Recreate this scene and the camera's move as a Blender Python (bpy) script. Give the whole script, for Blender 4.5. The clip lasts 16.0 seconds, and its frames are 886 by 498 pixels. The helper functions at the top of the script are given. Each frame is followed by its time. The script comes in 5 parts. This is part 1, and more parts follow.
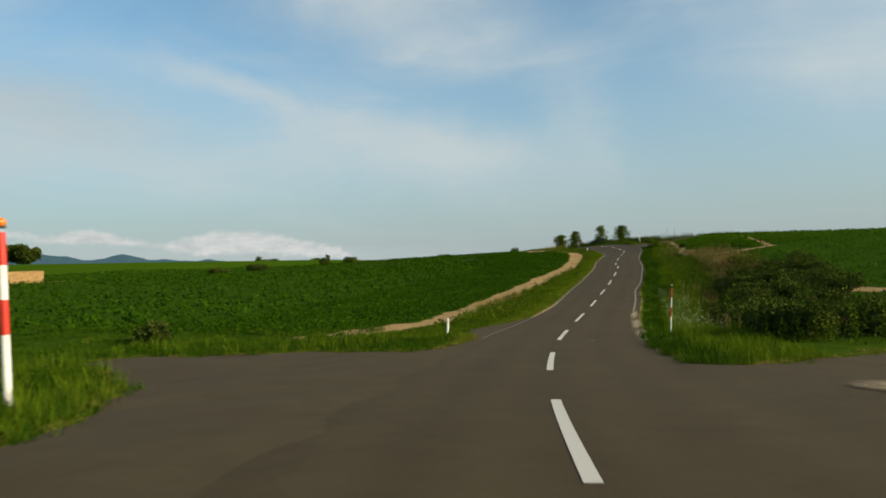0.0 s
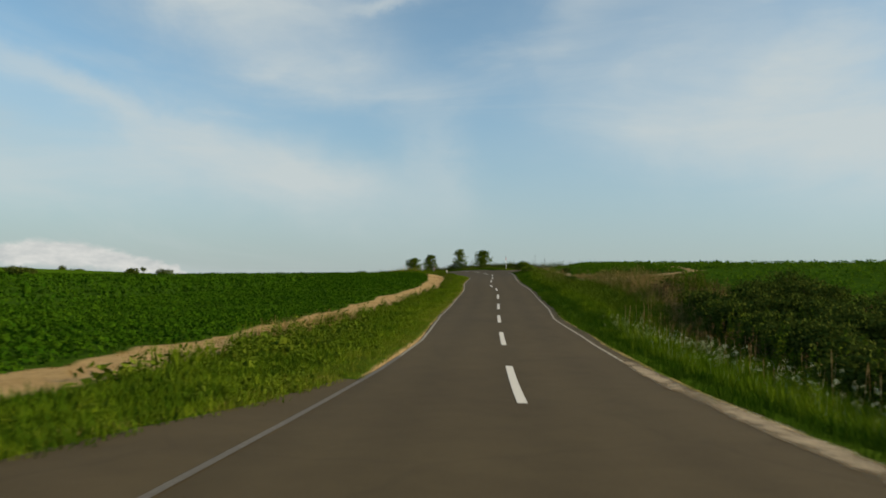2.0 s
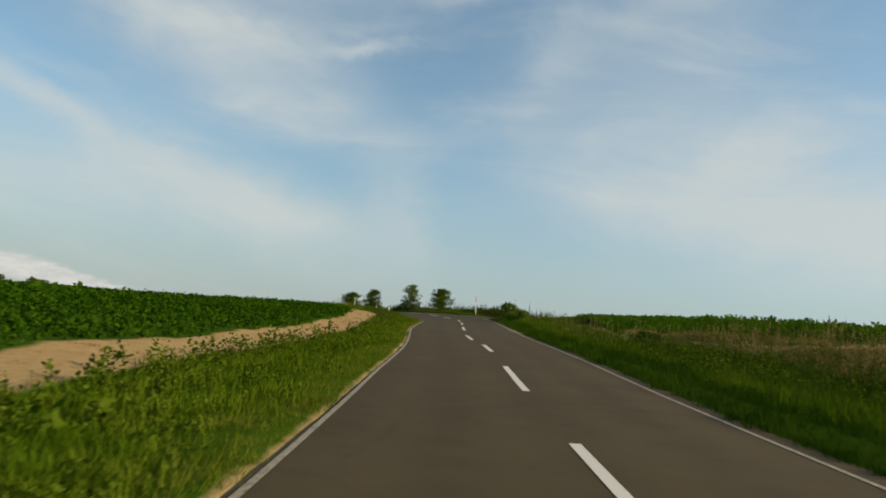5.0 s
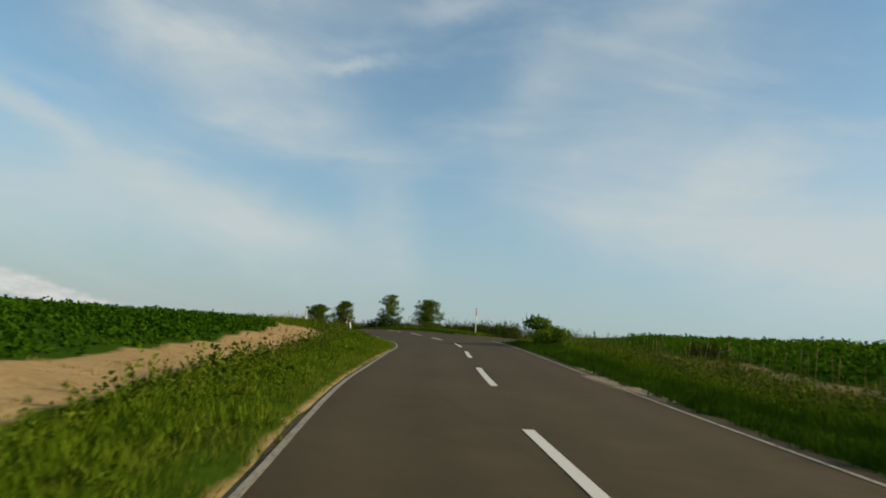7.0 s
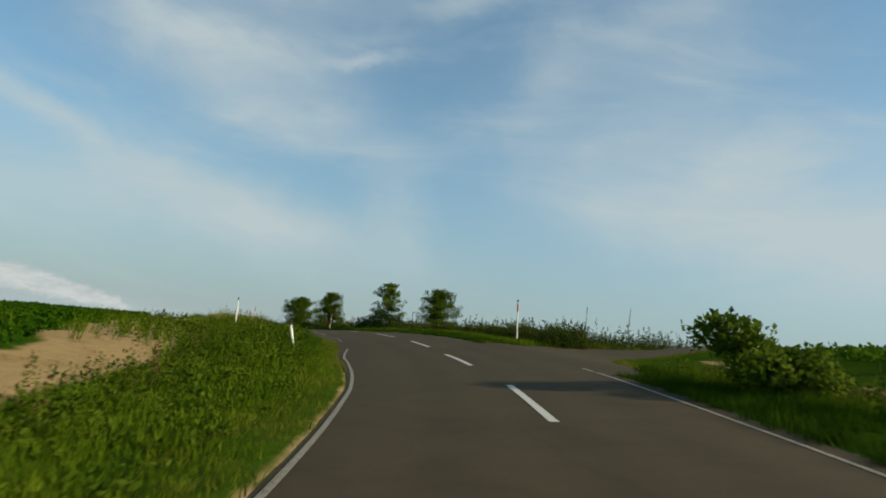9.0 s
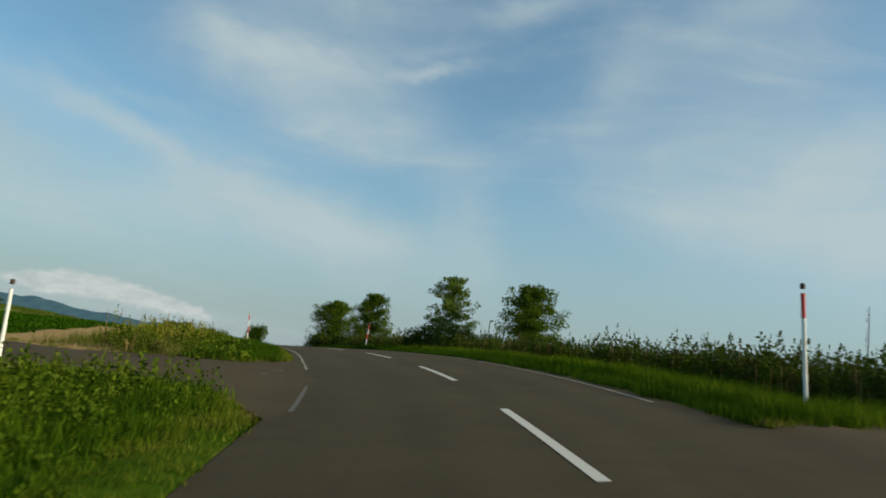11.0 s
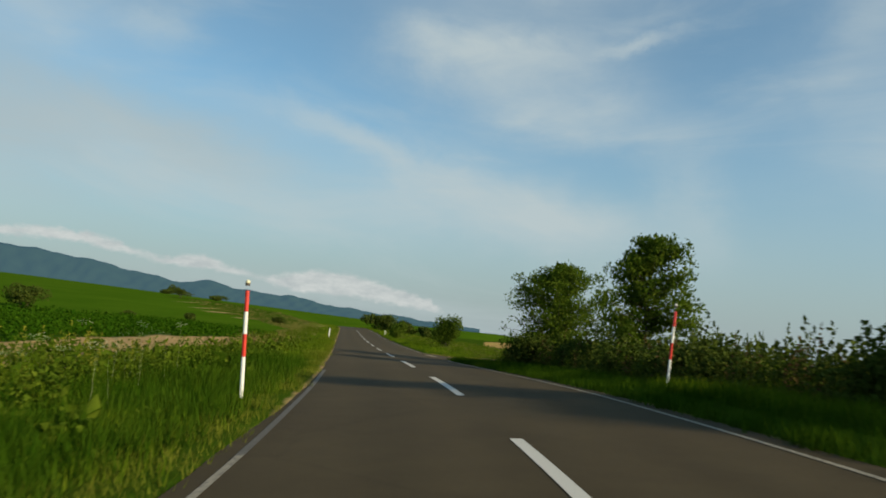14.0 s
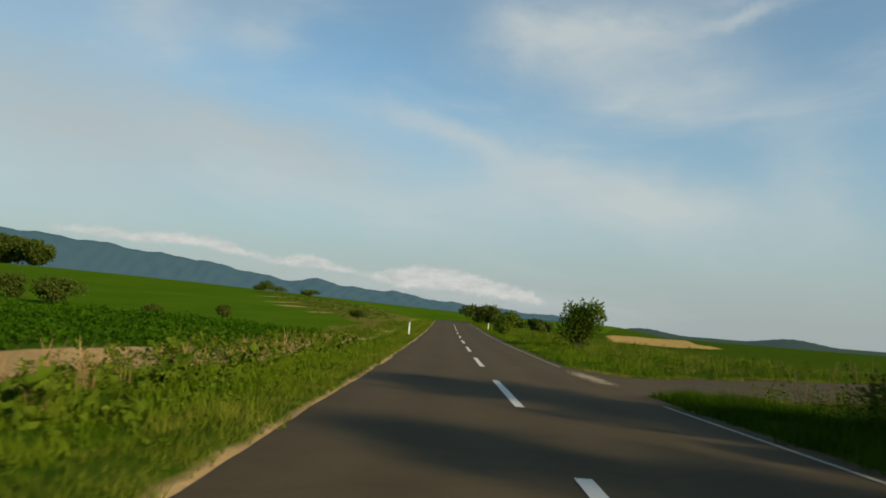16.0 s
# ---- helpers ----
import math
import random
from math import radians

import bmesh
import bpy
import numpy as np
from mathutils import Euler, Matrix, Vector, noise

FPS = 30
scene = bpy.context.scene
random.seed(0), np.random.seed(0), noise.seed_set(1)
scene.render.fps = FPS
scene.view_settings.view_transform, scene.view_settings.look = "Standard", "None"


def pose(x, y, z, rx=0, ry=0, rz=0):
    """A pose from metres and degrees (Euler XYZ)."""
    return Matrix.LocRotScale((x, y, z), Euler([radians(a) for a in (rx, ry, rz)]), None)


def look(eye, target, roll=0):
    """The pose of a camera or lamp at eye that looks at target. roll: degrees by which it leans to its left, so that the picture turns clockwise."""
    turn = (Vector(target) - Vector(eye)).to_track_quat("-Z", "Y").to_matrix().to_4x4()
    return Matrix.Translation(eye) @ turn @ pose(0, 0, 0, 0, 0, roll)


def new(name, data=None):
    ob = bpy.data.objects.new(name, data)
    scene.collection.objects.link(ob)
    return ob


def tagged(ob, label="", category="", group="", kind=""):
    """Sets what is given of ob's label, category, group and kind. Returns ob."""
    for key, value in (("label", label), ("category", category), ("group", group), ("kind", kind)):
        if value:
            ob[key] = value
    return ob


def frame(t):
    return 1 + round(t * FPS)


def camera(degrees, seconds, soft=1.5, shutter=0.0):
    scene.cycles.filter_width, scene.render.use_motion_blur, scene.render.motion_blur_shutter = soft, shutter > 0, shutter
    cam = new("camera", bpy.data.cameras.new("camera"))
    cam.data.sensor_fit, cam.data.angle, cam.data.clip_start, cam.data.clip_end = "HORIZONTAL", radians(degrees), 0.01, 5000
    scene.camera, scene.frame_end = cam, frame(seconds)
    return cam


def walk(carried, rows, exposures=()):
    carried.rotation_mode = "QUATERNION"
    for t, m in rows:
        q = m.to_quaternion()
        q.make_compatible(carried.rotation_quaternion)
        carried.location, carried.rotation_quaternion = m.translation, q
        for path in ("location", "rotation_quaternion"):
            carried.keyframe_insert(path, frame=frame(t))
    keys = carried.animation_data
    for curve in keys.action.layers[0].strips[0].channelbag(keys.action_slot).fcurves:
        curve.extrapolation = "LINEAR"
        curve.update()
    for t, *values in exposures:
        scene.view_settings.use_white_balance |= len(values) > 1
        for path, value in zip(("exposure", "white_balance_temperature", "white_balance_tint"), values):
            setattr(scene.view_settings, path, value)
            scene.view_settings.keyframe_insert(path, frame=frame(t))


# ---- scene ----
cam = camera(67.0, 16.0, soft=1.8, shutter=0.18)
# seconds, eye, pitch, roll, yaw
ROWS = [
    (0.0, 0.000, 0.000, 1.300, 1.29, 1.81, 0.00),
    (0.5, 0.347, 6.511, 0.790, 1.77, 0.93, -3.33),
    (1.0, 1.040, 12.875, 0.316, 2.36, 0.20, -6.81),
    (1.5, 2.058, 19.004, -0.043, 3.03, 0.26, -10.07),
    (2.0, 3.421, 25.270, -0.342, 3.86, -1.48, -12.95),
    (2.5, 4.931, 31.306, -0.522, 4.60, -2.77, -14.59),
    (3.0, 6.493, 37.001, -0.627, 5.41, -3.85, -15.67),
    (3.5, 8.123, 42.828, -0.610, 6.39, -5.23, -16.05),
    (4.0, 9.779, 48.724, -0.510, 7.63, -5.80, -16.35),
    (4.5, 11.375, 54.680, -0.228, 7.97, -6.24, -16.75),
    (7.0, 19.659, 82.966, 1.361, 9.82, -6.78, -18.41),
    (7.5, 21.422, 88.472, 1.793, 9.66, -6.63, -18.37),
    (8.0, 23.160, 94.116, 2.243, 9.31, -6.18, -18.34),
    (10.5, 30.658, 122.687, 4.069, 9.52, -7.52, -13.85),
    (11.0, 31.899, 128.451, 4.418, 9.35, -6.87, -11.42),
    (11.5, 32.782, 133.928, 4.707, 8.79, -6.66, -8.67),
    (12.0, 33.424, 139.503, 4.977, 8.70, -6.26, -5.69),
    (12.5, 33.735, 145.202, 5.169, 8.32, -5.92, -2.43),
    (13.0, 33.750, 150.520, 5.353, 7.67, -5.53, 0.75),
    (13.5, 33.478, 155.970, 5.467, 6.88, -5.33, 4.11),
    (14.0, 32.925, 161.395, 5.504, 6.18, -5.50, 7.49),
    (14.5, 32.057, 166.585, 5.484, 5.59, -5.06, 10.68),
    (15.0, 31.023, 171.736, 5.437, 5.10, -4.65, 13.67),
    (15.5, 29.615, 177.310, 5.259, 4.82, -4.58, 15.23),
    (16.0, 28.197, 182.931, 5.067, 4.85, -4.29, 16.24),
]
walk(cam, [(t, pose(x, y, z, 90 + pitch, roll, yaw)) for t, x, y, z, pitch, roll, yaw in ROWS],
     exposures=[(0, 0.42, 6550, 10), (4.5, 0.44, 6900, 12), (8, 0.34, 6500, 8), (10.5, 0.28, 6300, 5), (12.5, 0.27, 6250, 4), (14, 0.30, 6400, 7), (16, 0.32, 6700, 10)])

# ---- light ----
SUN_AZ, SUN_EL = 112.0, 23.0     # clockwise from +y, degrees
world = bpy.data.worlds.new("sky")
scene.world = world
world.use_nodes = True
wn, wl = world.node_tree.nodes, world.node_tree.links
wn.clear()


def wnode(kind, **values):
    n = wn.new(kind)
    for key, value in values.items():
        n.inputs[key].default_value = value
    return n


def build_sky():
    out, bg = wn.new("ShaderNodeOutputWorld"), wn.new("ShaderNodeBackground")
    sky = wn.new("ShaderNodeTexSky")
    sky.sky_type, sky.sun_disc = "NISHITA", False
    sky.sun_elevation, sky.sun_rotation = radians(SUN_EL), radians(SUN_AZ)
    sky.air_density, sky.dust_density, sky.ozone_density = 1.0, 0.6, 1.0
    coord = wn.new("ShaderNodeTexCoord")
    sep = wn.new("ShaderNodeSeparateXYZ")
    wl.new(coord.outputs["Generated"], sep.inputs[0])

    def calc(op, a, b=None, clamp=False):
        m = wn.new("ShaderNodeMath")
        m.operation, m.use_clamp = op, clamp
        for i, v in enumerate((a, b)):
            if v is None:
                continue
            if isinstance(v, (int, float)):
                m.inputs[i].default_value = v
            else:
                wl.new(v, m.inputs[i])
        return m.outputs[0]
    # bearing and height of the direction, in degrees
    az = calc("MULTIPLY", calc("ARCTAN2", sep.outputs[0], sep.outputs[1]), 57.2958)
    el = calc("MULTIPLY", calc("ARCSINE", sep.outputs[2]), 57.2958)
    place = wn.new("ShaderNodeCombineXYZ")
    wl.new(az, place.inputs[0])
    wl.new(el, place.inputs[1])

    def noise(sx, sy, turn, detail, rough, warp, seed):
        m = wn.new("ShaderNodeMapping")
        m.inputs["Rotation"].default_value = (0, 0, radians(turn))
        m.inputs["Scale"].default_value = (sx, sy, 1)
        m.inputs["Location"].default_value = (seed, seed * 0.7, 0)
        wl.new(place.outputs[0], m.inputs[0])
        n = wnode("ShaderNodeTexNoise", Scale=1.0, Detail=detail, Roughness=rough, Distortion=warp)
        wl.new(m.outputs[0], n.inputs["Vector"])
        return n
    # ragged edges for the clouds
    warp = noise(0.11, 0.16, 12, 5, 0.6, 0.3, 3.0)
    w1 = wn.new("ShaderNodeVectorMath")
    w1.operation = "SUBTRACT"
    w1.inputs[1].default_value = (0.5, 0.5, 0.5)
    wl.new(warp.outputs["Color"], w1.inputs[0])
    w2 = wn.new("ShaderNodeVectorMath")
    w2.operation = "MULTIPLY_ADD"
    w2.inputs[1].default_value = (9, 5, 0)
    wl.new(w1.outputs[0], w2.inputs[0])
    wl.new(place.outputs[0], w2.inputs[2])

    def band(a, e, length, width, tilt, amount):
        m = wn.new("ShaderNodeMapping")
        m.vector_type = "TEXTURE"
        m.inputs["Location"].default_value = (a, e, 0)
        m.inputs["Rotation"].default_value = (0, 0, radians(tilt))
        m.inputs["Scale"].default_value = (length, width, 1)
        wl.new(w2.outputs[0], m.inputs[0])
        d = wn.new("ShaderNodeVectorMath")
        d.operation = "DOT_PRODUCT"
        wl.new(m.outputs[0], d.inputs[0])
        wl.new(m.outputs[0], d.inputs[1])
        return calc("MULTIPLY", calc("EXPONENT", calc("MULTIPLY", d.outputs["Value"], -1.0)), amount)
    total = None
    for row in CLOUDS:
        v = band(*row)
        total = v if total is None else calc("ADD", total, v)
    streak = noise(0.06, 0.24, 13, 7, 0.62, 0.8, 1.3)
    fine = calc("ADD", calc("MULTIPLY", streak.outputs[0], 0.95), 0.48)
    cloud = calc("MULTIPLY", total, fine)
    wisps = wn.new("ShaderNodeMapRange")
    wisps.interpolation_type = "SMOOTHSTEP"
    for key, v in (("From Min", 0.48), ("From Max", 0.80), ("To Max", 0.35)):
        wisps.inputs[key].default_value = v
    wl.new(noise(0.035, 0.13, 10, 6, 0.58, 0.6, 8.1).outputs[0], wisps.inputs[0])
    cloud = calc("ADD", calc("ADD", cloud, wisps.outputs[0]), 0.12)
    # thicker haze low over the horizon
    hz = wn.new("ShaderNodeMapRange")
    hz.interpolation_type = "SMOOTHSTEP"
    for key, v in (("From Min", 19.0), ("From Max", -1.0), ("To Min", 0.0), ("To Max", 0.92)):
        hz.inputs[key].default_value = v
    wl.new(el, hz.inputs[0])
    gain = wn.new("ShaderNodeMix")
    gain.data_type, gain.blend_type = "RGBA", "MULTIPLY"
    gain.inputs["Factor"].default_value = 1.0
    gain.inputs["B"].default_value = (*SKY_GAIN, 1)
    wl.new(sky.outputs[0], gain.inputs["A"])
    mist = wn.new("ShaderNodeMix")
    mist.data_type = "RGBA"
    wl.new(hz.outputs[0], mist.inputs["Factor"])
    wl.new(gain.outputs["Result"], mist.inputs["A"])
    mist.inputs["B"].default_value = (*HAZE, 1)
    mix = wn.new("ShaderNodeMix")
    mix.data_type = "RGBA"
    wl.new(calc("MINIMUM", cloud, 0.9), mix.inputs["Factor"])
    wl.new(mist.outputs["Result"], mix.inputs["A"])
    mix.inputs["B"].default_value = (*CLOUD, 1)
    veil = None
    for row in VEILS:
        v = band(*row)
        veil = v if veil is None else calc("ADD", veil, v)
    dim = wn.new("ShaderNodeMix")
    dim.data_type = "RGBA"
    wl.new(calc("MINIMUM", calc("MULTIPLY", veil, fine), 0.85), dim.inputs["Factor"])
    wl.new(mist.outputs["Result"], dim.inputs["A"])
    dim.inputs["B"].default_value = (*VEIL, 1)
    wl.new(dim.outputs["Result"], mix.inputs["A"])
    # heaped clouds: the same bands, torn by a finer noise and with harder edges
    tear = noise(0.75, 1.3, 0, 6, 0.62, 0.2, 4.4)
    t1 = wn.new("ShaderNodeVectorMath")
    t1.operation = "SUBTRACT"
    t1.inputs[1].default_value = (0.5, 0.5, 0.5)
    wl.new(tear.outputs["Color"], t1.inputs[0])
    w2 = wn.new("ShaderNodeVectorMath")
    w2.operation = "MULTIPLY_ADD"
    w2.inputs[1].default_value = (2.2, 1.2, 0)
    wl.new(t1.outputs[0], w2.inputs[0])
    wl.new(place.outputs[0], w2.inputs[2])
    heap = None
    for row in HEAPS:
        v = band(*row)
        heap = v if heap is None else calc("ADD", heap, v)
    hr = wn.new("ShaderNodeMapRange")
    hr.interpolation_type = "SMOOTHSTEP"
    for key, v in (("From Min", 0.22), ("From Max", 0.90), ("To Max", 0.94)):
        hr.inputs[key].default_value = v
    wl.new(heap, hr.inputs[0])
    puff = wn.new("ShaderNodeMix")
    puff.data_type = "RGBA"
    wl.new(noise(0.45, 1.1, 0, 6, 0.65, 0.2, 9.0).outputs[0], puff.inputs["Factor"])
    puff.inputs["A"].default_value, puff.inputs["B"].default_value = (3.7, 4.3, 4.6, 1), (9.4, 9.3, 8.8, 1)
    last = wn.new("ShaderNodeMix")
    last.data_type = "RGBA"
    wl.new(hr.outputs[0], last.inputs["Factor"])
    wl.new(mix.outputs["Result"], last.inputs["A"])
    wl.new(puff.outputs["Result"], last.inputs["B"])
    wl.new(last.outputs["Result"], bg.inputs["Color"])
    bg.inputs["Strength"].default_value = 0.070
    wl.new(bg.outputs[0], out.inputs["Surface"])


# bearing, height, half length, half width, tilt, thickness of the high clouds
CLOUDS = [(-9, 22.8, 6, 2.2, 2, 0.54), (-2, 19.8, 9, 3.2, -2, 0.50), (0, 23.5, 7, 2.2, 8, 0.46), (8, 23.8, 3.6, 0.6, 8, 0.42), (5, 17.2, 7, 2.0, -4, 0.32), (-22, 15.6, 6, 1.3, -8, 0.32), (-15, 14.0, 6, 1.6, -14, 0.38), (-4, 11.2, 9, 2.6, -13, 0.52), (2, 9.0, 11, 3.2, -9, 0.40), (-10, 9.5, 10, 2.6, -12, 0.16),
          (12.3, 12, 2.4, 5, 12, 0.30), (42, 17.5, 6, 2.6, 10, 0.42), (33, 19, 13, 7, 15, 0.42), (47, 11, 14, 5, 0, 0.46), (36, 12.5, 10, 2.4, -6, 0.30), (24, 24, 3.0, 6, -20, 0.22), (34, 29, 10, 3.0, 20, 0.36), (16, 29.5, 5, 1.2, 8, 0.40), (-4, 28, 14, 2.4, 4, 0.36),
          (-34, 20.6, 2.8, 1.8, 10, 0.42), (-42, 20, 4, 2.4, 0, 0.40), (-31, 12, 10, 3.0, -8, 0.36), (-48, 10, 12, 5, 0, 0.36), (-18, 8, 12, 3.0, -5, 0.16), (62, 15, 14, 6, 0, 0.5), (-20, 1.3, 14, 1.0, -3, 0.30),
          (100, 24, 30, 9, 5, 0.3), (170, 22, 40, 10, 0, 0.25), (-110, 24, 34, 9, 0, 0.25)]
# the same for the heaped clouds lying on the ridge
HEAPS = [(-46, 3.7, 2.4, 0.42, 0, 0.62), (-42, 3.6, 2.5, 0.45, -2, 0.70), (-38.5, 3.7, 2.2, 0.50, 0, 0.76), (-35.5, 3.6, 2.0, 0.55, -6, 0.80), (-33, 3.1, 1.6, 0.40, -10, 0.60), (-30, 2.7, 1.6, 0.50, 0, 0.85), (-27.5, 2.9, 1.5, 0.62, -4, 1.0), (-25, 2.4, 1.5, 0.42, -6, 0.72), (-22, 2.0, 1.6, 0.40, -4, 0.62),
         (-19.5, 2.2, 1.9, 0.85, 0, 1.15), (-16.5, 2.3, 2.0, 0.90, -3, 1.2), (-13.5, 1.9, 1.9, 0.80, -6, 1.15), (-10.8, 1.5, 1.6, 0.58, -10, 1.1), (-8.8, 1.2, 1.1, 0.36, -14, 0.95)]
# greyer veils of cloud in the west
VEILS = [(-47, 12, 15, 5.5, -6, 0.75), (-30, 12.5, 9, 2.6, -12, 0.45), (-38, 24, 10, 4, 8, 0.4), (-62, 24, 14, 8, 0, 0.5)]
VEIL = (3.9, 4.5, 4.6)
SKY_GAIN = (1.05, 1.56, 1.64)
HAZE = (3.70, 4.35, 4.58)
CLOUD = (5.95, 6.7, 6.85)
build_sky()
sun = new("sun", bpy.data.lights.new("sun", "SUN"))
sun.data.energy, sun.data.angle, sun.data.color = 4.8, radians(2.6), (1.0, 0.81, 0.53)
sun.matrix_world = look((0, 0, 60), (-math.sin(radians(SUN_AZ)) * 60, -math.cos(radians(SUN_AZ)) * 60, 60 - 60 * math.tan(radians(SUN_EL))))

# ---- materials ----


def material(name):
    m = bpy.data.materials.new(name)
    m.use_nodes = True
    nt = m.node_tree
    b = nt.nodes["Principled BSDF"]
    return m, nt.nodes, nt.links, b


def noise_of(n, l, scale, detail=4, rough=0.55, vec=None, stretch=None):
    t = n.new("ShaderNodeTexNoise")
    t.inputs["Scale"].default_value, t.inputs["Detail"].default_value, t.inputs["Roughness"].default_value = scale, detail, rough
    if vec is None:
        vec = n.new("ShaderNodeTexCoord").outputs["Object"]
    if stretch:
        mp = n.new("ShaderNodeMapping")
        mp.inputs["Scale"].default_value = stretch
        l.new(vec, mp.inputs[0])
        vec = mp.outputs[0]
    l.new(vec, t.inputs["Vector"])
    return t.outputs[0]


def ramp(n, l, fac, *stops):
    r = n.new("ShaderNodeValToRGB")
    el = r.color_ramp.elements
    while len(el) < len(stops):
        el.new(0.5)
    for e, (p, c) in zip(el, stops):
        e.position, e.color = p, (*c, 1)
    l.new(fac, r.inputs[0])
    return r.outputs[0]


def mixed(n, l, fac, a, b, blend="MIX"):
    x = n.new("ShaderNodeMix")
    x.data_type, x.blend_type = "RGBA", blend
    for sock, v in ((x.inputs["Factor"], fac), (x.inputs["A"], a), (x.inputs["B"], b)):
        if isinstance(v, (int, float)):
            sock.default_value = v
        elif isinstance(v, tuple):
            sock.default_value = (*v, 1)
        else:
            l.new(v, sock)
    return x.outputs["Result"]


def bumped(n, l, b, height, strength, distance):
    p = n.new("ShaderNodeBump")
    p.inputs["Strength"].default_value, p.inputs["Distance"].default_value = strength, distance
    l.new(height, p.inputs["Height"])
    l.new(p.outputs[0], b.inputs["Normal"])


def plain(name, colour, rough=0.6, metal=0.0, vary=0.15, scale=8.0, bump=0.0):
    m, n, l, b = material(name)
    f = noise_of(n, l, scale)
    lo, hi = tuple(c * (1 - vary) for c in colour), tuple(min(1, c * (1 + vary)) for c in colour)
    l.new(ramp(n, l, f, (0.3, lo), (0.7, hi)), b.inputs["Base Color"])
    b.inputs["Roughness"].default_value, b.inputs["Metallic"].default_value = rough, metal
    if bump:
        bumped(n, l, b, noise_of(n, l, scale * 6), bump, 0.01)
    return m


def leafy(name, dark, mid, light, glow=0.35, rough=0.55):
    """Leaves: a colour for each leaf or blade, with light passing through."""
    m, n, l, b = material(name)
    g = n.new("ShaderNodeNewGeometry")
    c = ramp(n, l, g.outputs["Random Per Island"], (0.0, dark), (0.5, mid), (1.0, light))
    big = noise_of(n, l, 0.25, 3)
    c = mixed(n, l, 0.40, c, ramp(n, l, big, (0.35, dark), (0.65, light)))
    c = mixed(n, l, 0.40, c, ramp(n, l, noise_of(n, l, 1.7, 4, 0.65), (0.36, dark), (0.50, mid), (0.64, light)))
    l.new(c, b.inputs["Base Color"])
    b.inputs["Roughness"].default_value = rough
    b.inputs["Specular IOR Level"].default_value = 0.0
    t = n.new("ShaderNodeBsdfTranslucent")
    l.new(c, t.inputs[0])
    mx = n.new("ShaderNodeMixShader")
    mx.inputs[0].default_value = glow
    l.new(b.outputs[0], mx.inputs[1])
    l.new(t.outputs[0], mx.inputs[2])
    l.new(mx.outputs[0], n["Material Output"].inputs["Surface"])
    return m


def asphalt_material(name, worn):
    m, n, l, b = material(name)
    grain = noise_of(n, l, 90, 2, 0.7)
    patch = noise_of(n, l, 0.35, 5, 0.6)
    wear = noise_of(n, l, 1.6, 6, 0.65)
    c = ramp(n, l, patch, (0.3, (0.053, 0.040, 0.020)), (0.7, (0.079, 0.062, 0.031)))
    c = mixed(n, l, 0.35, c, ramp(n, l, wear, (0.35, (0.042, 0.032, 0.016)), (0.7, (0.093, 0.071, 0.037))))
    c = mixed(n, l, 0.35, c, ramp(n, l, grain, (0.35, (0.015, 0.011, 0.007)), (0.75, (0.099, 0.076, 0.038))))
    # paler wheel tracks along the lanes, darker seams between
    a = n.new("ShaderNodeAttribute")
    a.attribute_name = "across"
    lanes = n.new("ShaderNodeMath")
    lanes.operation = "SINE"
    l.new(a.outputs["Fac"], lanes.inputs[0])
    lane = n.new("ShaderNodeMapRange")
    lane.inputs["From Min"].default_value = -1.0
    l.new(lanes.outputs[0], lane.inputs[0])
    c = mixed(n, l, 0.13, c, ramp(n, l, lane.outputs[0], (0.0, (0.032, 0.024, 0.013)), (1.0, (0.086, 0.065, 0.035))))
    crack = n.new("ShaderNodeTexVoronoi")
    crack.feature = "DISTANCE_TO_EDGE"
    crack.inputs["Scale"].default_value = 0.22
    wob = n.new("ShaderNodeVectorMath")
    wob.operation = "MULTIPLY_ADD"
    wob.inputs[1].default_value = (0.752, 0.725, 0.000)
    nz = n.new("ShaderNodeTexNoise")
    nz.inputs["Scale"].default_value = 0.8
    co = n.new("ShaderNodeTexCoord").outputs["Object"]
    l.new(co, nz.inputs["Vector"])
    l.new(nz.outputs["Color"], wob.inputs[0])
    l.new(co, wob.inputs[2])
    l.new(wob.outputs[0], crack.inputs["Vector"])
    line = n.new("ShaderNodeMapRange")
    for key, v in (("From Min", 0.004), ("From Max", 0.012), ("To Min", 0.12), ("To Max", 0.0)):
        line.inputs[key].default_value = v
    l.new(crack.outputs["Distance"], line.inputs[0])
    c = mixed(n, l, line.outputs[0], c, (0.018, 0.015, 0.009))
    # a share of a paler mottled tone
    if worn:
        c = mixed(n, l, worn, c, ramp(n, l, noise_of(n, l, 0.8, 6, 0.65), (0.3, (0.071, 0.056, 0.030)), (0.7, (0.130, 0.101, 0.055))))
    l.new(c, b.inputs["Base Color"])
    b.inputs["Roughness"].default_value = 0.9
    b.inputs["Specular IOR Level"].default_value = 0.12
    bumped(n, l, b, grain, 0.35, 0.006)
    return m


def paint_material(name, colour, keep):
    """Worn road paint: asphalt shows through where it has gone."""
    m, n, l, b = material(name)
    f = noise_of(n, l, 14, 6, 0.7)
    c = ramp(n, l, f, (keep - 0.06, (0.058, 0.048, 0.030)), (keep + 0.06, colour))
    c = mixed(n, l, 0.3, c, ramp(n, l, noise_of(n, l, 60, 3), (0.3, tuple(v * 0.6 for v in colour)), (0.7, colour)))
    l.new(c, b.inputs["Base Color"])
    b.inputs["Roughness"].default_value = 0.7
    return m


